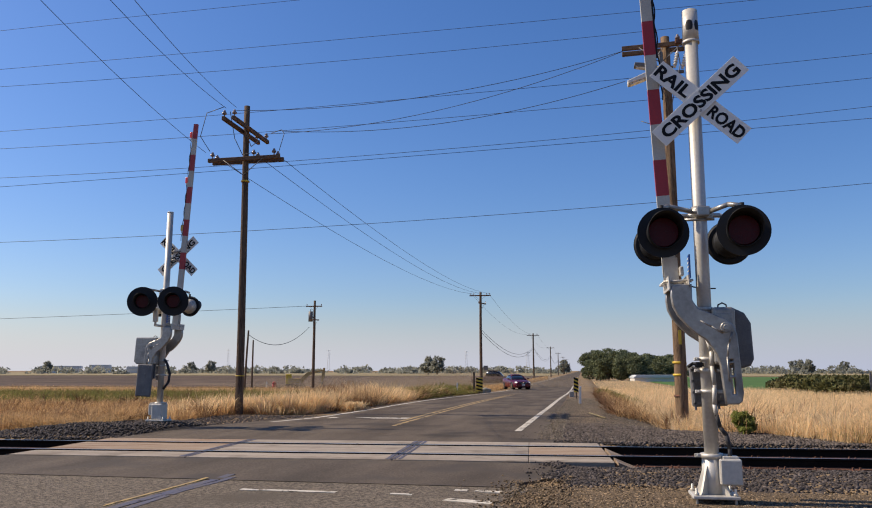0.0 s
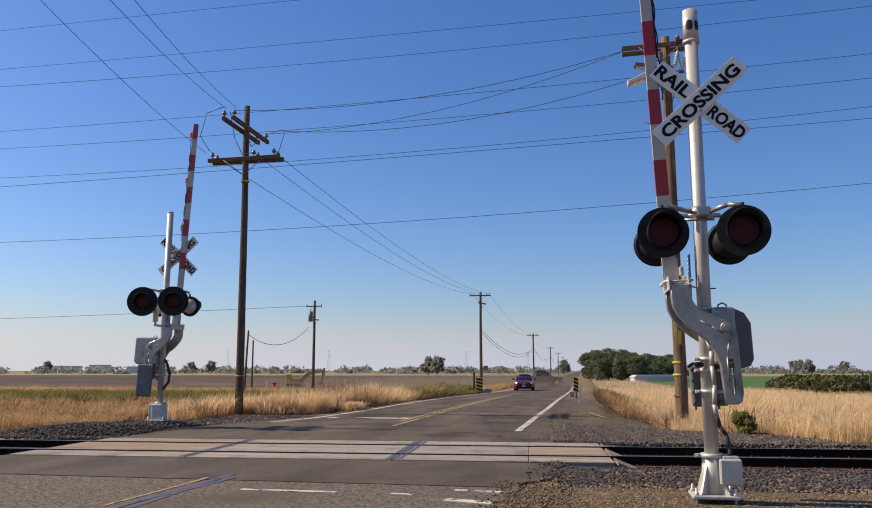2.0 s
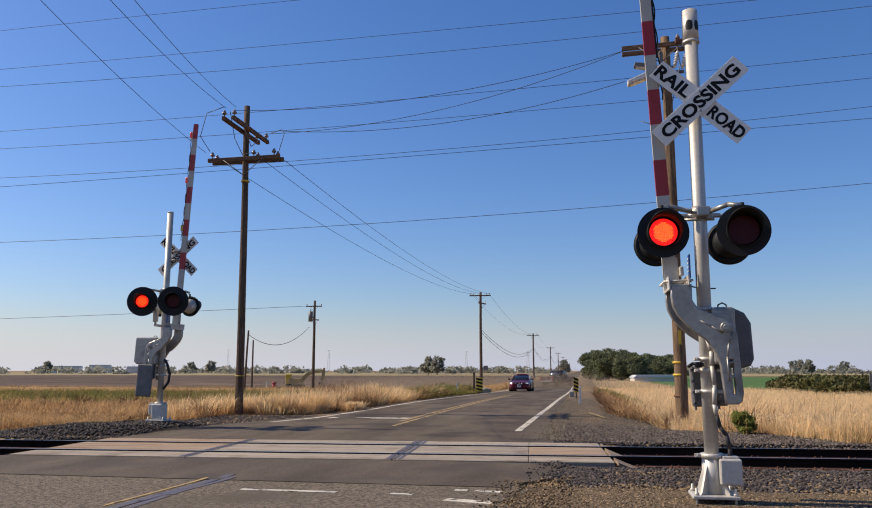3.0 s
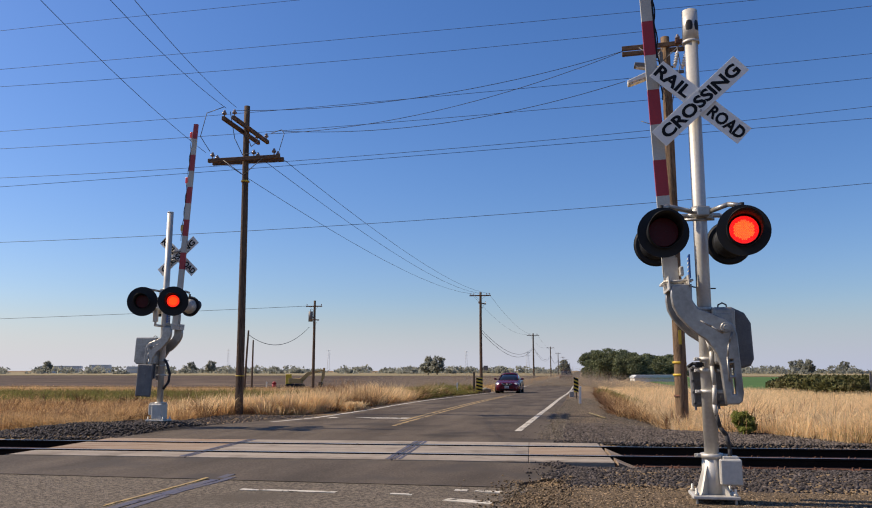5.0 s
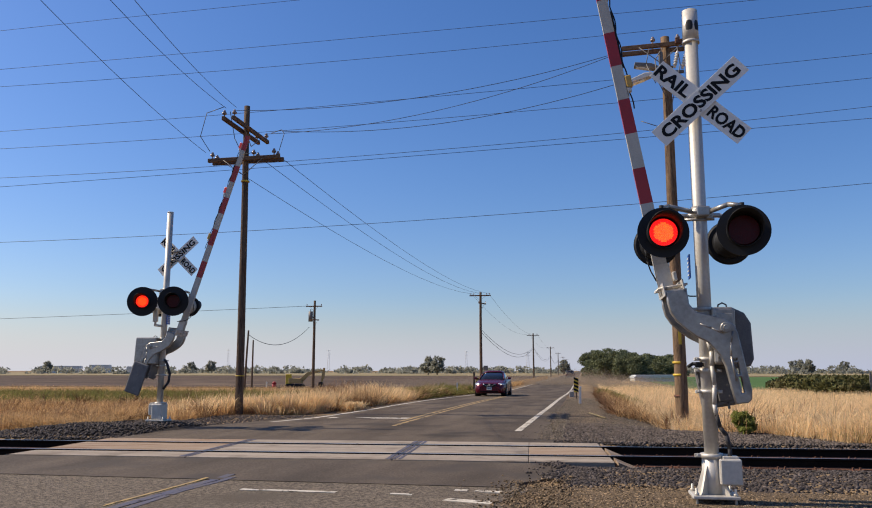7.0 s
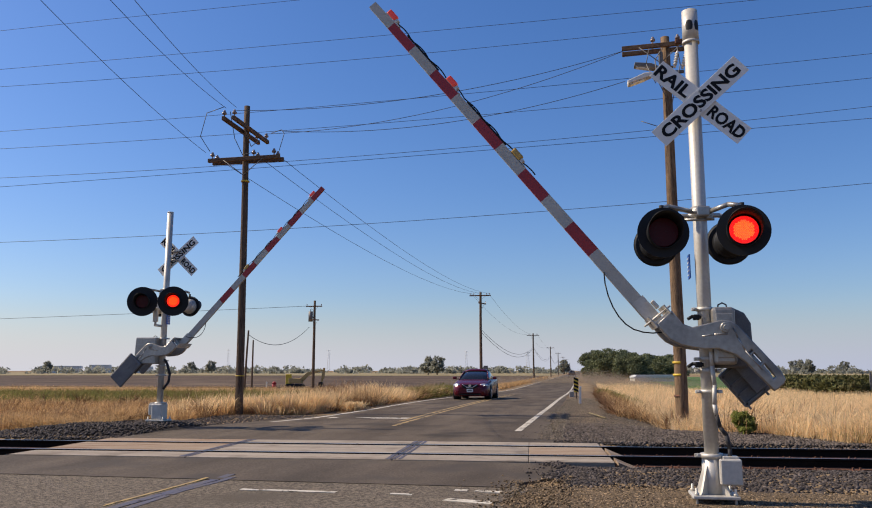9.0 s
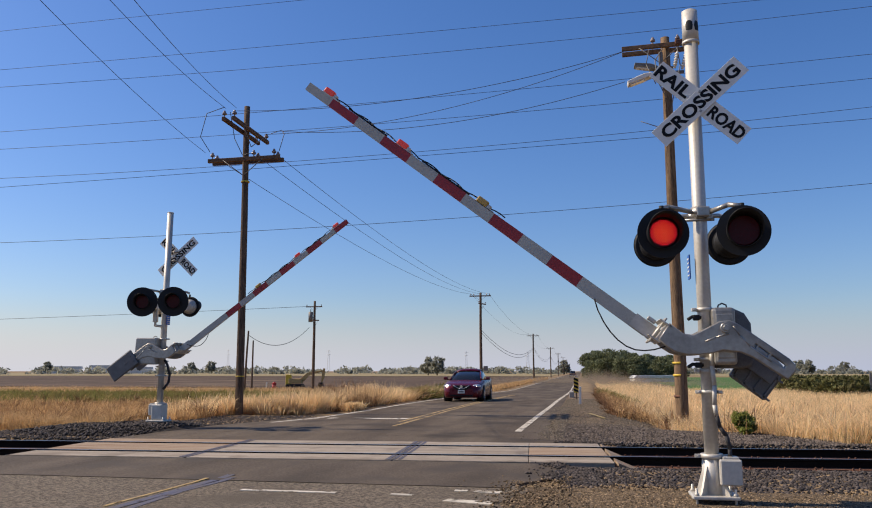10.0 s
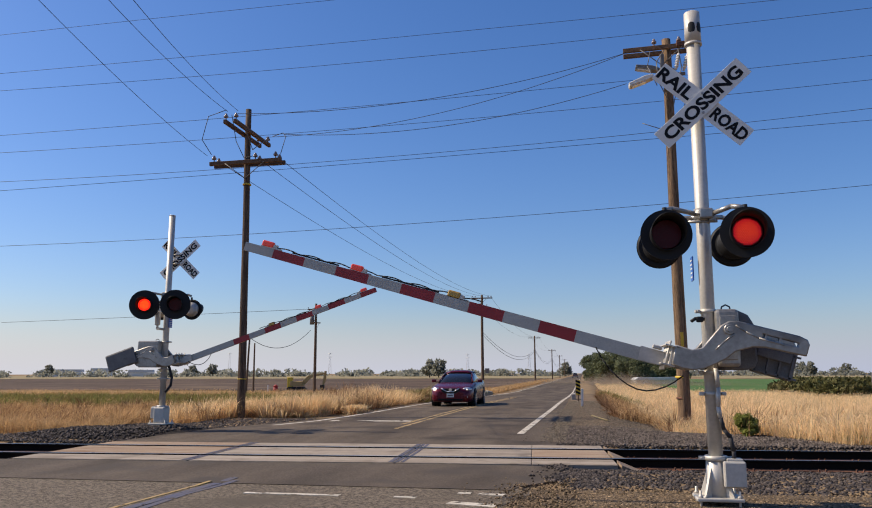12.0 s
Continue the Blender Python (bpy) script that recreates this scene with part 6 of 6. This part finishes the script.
        wheel(car, s * 0.815, -1.42, 0.325, 0.22)
        wheel(car, s * 0.815, 1.36, 0.325, 0.22)
        # solid black discs stand in for the shade inside the wheel openings
        for y in (-1.42, 1.36):
            bm = bmesh.new()
            rod(bm, (s * 0.6, y, 0.36), (s * 0.9135, y, 0.36), 0.385, 0.385, 24)
            part("wheel_arch", bm, M_BLACK, car, "black disc for the shade in the wheel opening")
    bm = bmesh.new()
    prism(bm, [(-0.42, 0.74), (0.42, 0.74), (0.34, 0.6), (0.2, 0.53), (-0.2, 0.53), (-0.34, 0.6)], -2.44, -2.3, None, 0.01)
    gr = part("grille", bm, M_BLACK, car, "dark trapezoid grille")
    bm = bmesh.new()
    pipe(bm, [(-0.36, -2.45, 0.74), (-0.14, -2.455, 0.61), (0.14, -2.455, 0.61), (0.36, -2.45, 0.74)], 0.02, 6)
    rod(bm, (0, -2.44, 0.68), (0, -2.465, 0.68), 0.065, 0.065, 16)
    part("grille_trim", bm, M_CHROME, gr, "chrome grille trim with round badge")
    part("bumper_intake", box(bmesh.new(), 0, -2.39, 0.3, 1.05, 0.08, 0.1, None, 0.02), M_BLACK, car, "black lower air intake")
    part("number_plate", box(bmesh.new(), 0, -2.452, 0.46, 0.3, 0.02, 0.15, None, 0.004), M_SIGN, car, "white plate with plain dark bar")
    part("plate_bar", box(bmesh.new(), 0, -2.464, 0.46, 0.22, 0.004, 0.06), M_GREY_PLATE, car)
    return car


car = sedan()


def pickup():
    t = thing("pickup_truck", pose(-3, 120, -0.5), "dusty dark red truck driving away on the road", "truck")
    bm = bmesh.new()
    loft(bm, [(-2.6, 0.95, 0.8, 0.4), (-2.4, 1.1, 0.92, 0.38), (-1.2, 1.18, 0.95, 0.38), (0.6, 1.2, 0.96, 0.38), (2.5, 1.2, 0.95, 0.42), (2.6, 1.1, 0.9, 0.5)],
         lambda s: [(0, s[1]), (0.7 * s[2], s[1]), (0.97 * s[2], s[1] - 0.06), (s[2], 0.5 * (s[1] + s[3])), (0.97 * s[2], s[3]), (0, s[3])])
    part("body", bm, M_TRUCK, t, "dusty dark red body")
    bm = bmesh.new()
    loft(bm, [(-1.3, 1.2, 0.75, 1.15), (-0.8, 1.75, 0.68, 1.15), (0.0, 1.85, 0.68, 1.15), (0.7, 1.8, 0.68, 1.15), (0.9, 1.2, 0.72, 1.15)],
         lambda s: [(0, s[1]), (0.8 * s[2], s[1] - 0.02), (s[2], s[1] - 0.1), (s[2] + 0.12, 1.15), (0, 1.15)])
    part("cab", bm, M_GLASS_DARK, t, "dark glazed cab")
    part("cab_roof", box(bmesh.new(), 0, 0.0, 1.86, 1.3, 1.3, 0.05, None, 0.02), M_TRUCK, t, "red cab roof")
    for s in (-1, 1):
        part("tail_lamp", box(bmesh.new(), s * 0.85, 2.6, 0.95, 0.12, 0.04, 0.3), M_REDPAINT, t, "red tail lamp")
        wheel(t, s * 0.85, -1.7, 0.4, 0.26)
        wheel(t, s * 0.85, 1.6, 0.4, 0.26)
    part("rear_bumper", box(bmesh.new(), 0, 2.66, 0.55, 1.8, 0.12, 0.18, None, 0.03), M_CHROME, t, "dusty chrome rear bumper")
    return t


truck = pickup()


def dust(name, n, size, spread, seed, label):
    """Airborne dust as a loose cloud of fine specks."""
    rng = np.random.default_rng(seed)
    c = rng.normal(0, 0.75, (n, 3))
    c = c[np.linalg.norm(c, axis=1) < 1.9] * np.array(spread)
    n = len(c)
    c[:, 2] = np.abs(c[:, 2])
    u, v = rng.normal(0, size, (n, 3)), rng.normal(0, size, (n, 3))
    vs = np.stack([c - u, c + v, c + u], 1).reshape(-1, 3)
    return tagged(new(name, fast_mesh(name, vs, np.arange(len(vs)).reshape(-1, 3), M_DUST)), label, "dust", "", "stuff")


dust_trail = dust("dust_cloud", 70000, 0.017, (4.5, 8, 1.4), 41, "tan road dust hanging behind the truck")
dust_field = dust("dust_cloud", 170000, 0.022, (15, 6, 1.0), 42, "tan dust drifting over the field edge")


# ---- roadside things ----
def marker_board(at, w, h, post_h, label):
    """A post with a board of black and yellow slanting bars."""
    t = thing("object_marker", at, label, "road marker", "object markers at the bridge")
    part("post", box(bmesh.new(), 0, 0.03, post_h / 2 - 0.3, 0.07, 0.05, post_h + 0.6, None, 0.005), M_WOOD, t, "wooden post")
    bd = part("board", box(bmesh.new(), 0, 0, post_h - h / 2, w, 0.02, h, None, 0.003), M_YELLOW, t, "yellow board")
    n = 4
    for k in range(n):
        z0 = post_h - h + h * (k + 0.1) / n
        bm = bmesh.new()
        prism(bm, [(-w / 2, z0 + 0.09), (w / 2, z0 - 0.02 + 0.0), (w / 2, z0 + 0.1), (-w / 2, z0 + 0.2)], -0.016, -0.012)
        part("bar", bm, M_INK, bd)
    return t


marker_board(pose(-7.15, 55.6, float(land_z(-7.15, 55.6))), 0.46, 0.95, 1.15, "yellow and black striped object marker at the bridge end")
marker_board(pose(-0.3, 41.6, float(land_z(-0.3, 41.6))), 0.24, 0.75, 1.1, "black and yellow object marker beside the road")


def post(x, y, h, w, m, label):
    bm = bmesh.new()
    box(bm, 0, 0, h / 2 - 0.2, w, w * 0.6, h + 0.4, None, 0.008)
    solid("marker_post", bm, m, pose(x, y, float(land_z(x, y)), random.uniform(-2, 2), random.uniform(-2, 2), 0), label, "post", "roadside posts")


post(-0.1, 33.5, 0.75, 0.1, M_WHITEPAINT, "weathered white marker post on the shoulder")
post(-8.1, 51.4, 0.8, 0.09, M_WHITEPAINT, "pale marker post in the verge")
post(-7.65, 56.5, 1.55, 0.14, M_WOOD, "dark wooden post at the bridge end")
post(-39.3, 94.4, 0.95, 0.16, M_WHITEPAINT, "white post by the farm track")
post(27, 81.3, 2.2, 0.2, M_GREY_PLATE, "grey post in the hedge")
for x, y, rz, s in ((-7.6, 59.6, 10, 1.0), (-7.4, 58.9, -15, 0.7), (-7.2, 60.3, 30, 0.8)):
    bm = bmesh.new()
    box(bm, 0, 0, 0.12, 0.55 * s, 0.45, 0.5 * s, pose(0, 0, 0, 8, 12, 0), 0.03)
    solid("concrete_block", bm, M_RUBBLE, pose(x, y, float(land_z(x, y)) + 0.05, 0, 0, rz), "broken pale concrete block at the bridge end", "rubble", "bridge rubble")
bm = bmesh.new()
box(bm, 0, 0, 0.2, 0.22, 2.6, 0.5, None, 0.03)
solid("bridge_curb", bm, M_RUBBLE, pose(-0.6, 46, float(road_z(48)) - 0.1), "low pale concrete bridge kerb", "bridge kerb")
bm = bmesh.new()
rod(bm, (-0.9, 0, 0.1), (0.9, 0, 0.06), 0.14, 0.14, 10)
solid("drain_pipe", bm, M_GREY_PLATE, pose(-7.9, 61.5, float(land_z(-7.9, 61.5)) + 0.12, 0, 0, 20), "grey pipe lying by the bridge", "pipe")
bm = bmesh.new()
rod(bm, (0, 0, 0), (0.42, -2.1, -0.03), 0.02, 0.02, 8)
solid("fallen_stake", bm, M_STUBBLE, pose(0.2, 24.6, float(land_z(0.3, 24.0)) + 0.09), "pale stake lying on the shoulder", "stake")
hyd = thing("hydrant", pose(-38.35, 94.6, -1.05), "small red hydrant by the farm track", "hydrant")
bm = bmesh.new()
rod(bm, (0, 0, 0), (0, 0, 0.75), 0.3, 0.26, 12)
part("barrel", bm, M_REDPAINT, hyd)
bm = bmesh.new()
rod(bm, (0, 0, 0.75), (0, 0, 1.0), 0.34, 0.1, 12)
part("bonnet", bm, M_REDPAINT, hyd)


def excavator():
    e = thing("excavator", pose(-40.2, 107, -1.05, 0, 0, 8) @ Matrix.Scale(0.76, 4), "faded yellow excavator parked in the ploughed field", "excavator")
    for s in (-1, 1):
        bm = bmesh.new()
        prism(bm, [(-1.7, 0.3), (-1.4, 0.0), (1.4, 0.0), (1.7, 0.3), (1.4, 0.7), (-1.4, 0.7)], s * 0.9 - 0.25, s * 0.9 + 0.25, None, 0.05)
        part("crawler_track", bm, M_BLACK, e, "dark crawler track")
    part("housing", box(bmesh.new(), 0.1, 0, 1.25, 2.4, 2.2, 0.9, None, 0.1), M_MACHINE, e, "faded yellow engine housing")
    bm = bmesh.new()
    box(bm, -1.15, -0.5, 1.5, 0.95, 1.0, 1.9, None, 0.08)
    part("cab", bm, M_YELLOW, e, "yellow cab")
    bm = bmesh.new()
    prism(bm, [(0.9, 1.3), (1.2, 1.9), (2.2, 2.75), (3.4, 3.0), (5.5, 3.35), (5.6, 3.1), (3.5, 2.6), (2.5, 2.2), (1.6, 1.2)], -0.2, 0.2, None, 0.03)
    part("boom", bm, M_MACHINE, e, "bent yellow boom")
    bm = bmesh.new()
    prism(bm, [(5.2, 3.6), (5.6, 3.6), (5.5, 2.0), (5.1, 0.9), (4.8, 0.9), (5.0, 2.2)], -0.16, 0.16, None, 0.03)
    part("dipper", bm, M_MACHINE, e, "dipper arm")
    bm = bmesh.new()
    prism(bm, [(4.5, 1.0), (5.2, 1.0), (5.3, 0.3), (4.8, -0.05), (4.4, 0.3)], -0.5, 0.5, None, 0.03)
    part("bucket", bm, M_BLACK, e, "digging bucket")
    return e


excavator()
for x, y, w, h, rz in ((15.2, 175.7, 9.5, 1.5, 5), (-455, 628, 34, 6.5, 20), (-425, 640, 18, 7.5, 20), (-392, 650, 22, 6.0, 20)):
    b0 = thing("farm_building", pose(x, y, -1.1, 0, 0, rz), "low farm building with a pale metal roof", "building", "farm buildings")
    part("wall", box(bmesh.new(), 0, 0, h * 0.3, w * 0.95, 7, h * 0.6), M_WHITEPAINT, b0, "pale wall")
    bm = bmesh.new()
    prism(bm, [(-w / 2, h * 0.62), (w / 2, h * 0.62), (w / 2 - 0.6, h), (-w / 2 + 0.6, h)], -4, 4)
    part("roof", bm, M_ROOF, b0, "pale metal roof")


# ---- what moves ----
def blink(led, spans, fade=False):
    """The array slides out of its housing while it is lit, and back behind the lens while dark."""
    back, dim, out = pose(0, 0.03, 0), pose(0, -0.0105, 0), pose(0, -0.018, 0)
    rows, last = [(0.0, back)], 0.0
    for a, b in spans:
        rows.append((a - 0.034, back)) if a - 0.034 > last else None
        rows.append((a, out))
        if b < 12.0:
            if fade:
                rows += [(b - 0.12, out), (b - 0.085, dim)]
            rows.append((b - 0.034, dim if fade else out))
            rows.append((b, back))
            last = b
        else:
            rows += [(11.93, out), (11.97, dim), (12.0, dim)] if fade else [(12.0, out)]
            last = 12.0
    if last < 12.0:
        rows.append((12.0, back))
    walk(led, rows)


def motions():
    near = [(0, 87.5), (6.4, 87.5), (6.6, 86.9), (6.8, 84.2), (7.0, 80.4), (7.2, 77.3), (8.0, 65.3), (8.8, 53.6), (9.0, 50.8), (9.5, 44.0), (10.0, 37.7), (10.5, 32.1), (11.0, 26.7), (11.5, 21.3), (12.0, 16.1)]
    far = [(0, 86.3), (5.9, 86.3), (6.1, 85.0), (6.25, 82.7), (6.5, 78.7), (7.0, 71.4), (7.2, 68.8), (8.0, 58.3), (9.0, 46.5), (9.5, 41.3), (10.0, 35.9), (10.5, 31.3), (11.0, 26.3), (11.5, 21.9), (12.0, 18.2)]
    walk(near_gate, [(t, pose(0.155, 0, 1.74, 0, a, 0)) for t, a in near])
    walk(far_gate, [(t, pose(0.175, 0, 1.76, 0, a + 0.95, 0)) for t, a in far])
    # the slack cables swing from upright to slanting as the arms come down
    for cable, turns in ((near_cable, near), (far_cable, far)):
        walk(cable, [(t, pose(-1.25, 0, -0.53, 0, -a + 35 * float(ease(16, 75, a)), 0)) for t, a in turns])
    # near lamps: left and right by turns
    left = [(2.65, 3.55), (4.2, 4.87), (5.57, 6.15), (6.85, 7.47), (8.12, 8.79), (9.45, 10.08), (10.75, 11.37)]
    right_ = [(3.55, 4.2), (4.87, 5.57), (6.15, 6.85), (7.47, 8.12), (8.79, 9.45), (10.08, 10.75), (11.37, 12.1)]
    far_a = [(2.55, 3.5), (4.1, 4.78), (5.45, 6.05), (6.75, 7.4), (8.05, 8.7), (9.35, 9.97), (10.67, 11.28), (11.95, 12.1)]
    far_b = [(3.5, 4.1), (4.78, 5.45), (6.05, 6.75), (7.4, 8.05), (8.7, 9.35), (10.04, 10.67), (11.28, 11.95)]
    blink(near_leds[0], left, True)
    blink(near_leds[1], right_, True)
    blink(near_leds[2], left)
    blink(near_leds[3], right_)
    blink(far_leds[3], far_a)
    blink(far_leds[2], far_b)
    blink(far_leds[1], far_a)
    blink(far_leds[0], far_b)
    # the red car comes out of the side road, turns towards the crossing and rolls up to it
    trip = [(0, -6.5, 79.5, 21), (0.5, -6.15, 78.3, 19), (1.0, -5.8, 77.0, 18), (1.5, -5.5, 75.4, 10), (2.0, -5.25, 73.4, 3), (2.5, -5.15, 71.2, 0), (3.0, -5.15, 68.8, -1), (4.0, -5.25, 64.0, -1), (5.0, -5.33, 59.3, 0),
            (5.5, -5.34, 57.0, 0), (6.0, -5.28, 53.4, 0), (6.5, -5.22, 50.0, 0), (7.0, -5.2, 47.2, 0), (8.0, -5.2, 43.0, 0), (9.0, -5.24, 39.6, 0), (9.5, -5.27, 38.4, 0), (10.0, -5.3, 37.3, 0), (10.5, -5.32, 36.4, 0), (11.0, -5.34, 35.6, 0), (12.0, -5.36, 34.2, 0)]
    walk(car, [(t, pose(x, y, float(road_z(y)) + 0.012, 0, 0, a)) for t, x, y, a in trip])
    away = [(0, -10.6, 95.5, 92), (1.0, -8.0, 95.2, 95), (2.0, -5.0, 97.0, 116), (3.0, -2.9, 98.5, 150), (4.0, -2.2, 104.0, 170), (5.0, -2.2, 118.0, 179), (6.5, -2.2, 150.0, 180), (8.0, -2.4, 187.0, 180), (9.5, -2.6, 226.0, 180), (12.0, -2.9, 295.0, 180)]
    walk(truck, [(t, pose(x, y, float(road_z(y)) + 0.012, 0, 0, a)) for t, x, y, a in away])
    walk(dust_trail, [(0, pose(-13.0, 96, -0.8)), (1.0, pose(-10, 95, -0.8)), (2.0, pose(-6.0, 94, -0.8)), (3.0, pose(-3.6, 94, -0.8)), (5.5, pose(-0.5, 110, -0.8)), (9.5, pose(3.0, 150, -0.8)), (12.0, pose(7.0, 168, -0.9))])
    walk(dust_field, [(0, pose(-19.0, 97, -0.8)), (3.0, pose(-15.0, 99, -0.8)), (6.0, pose(-7.0, 108, -0.9)), (12.0, pose(5.0, 150, -1.3))])


motions()
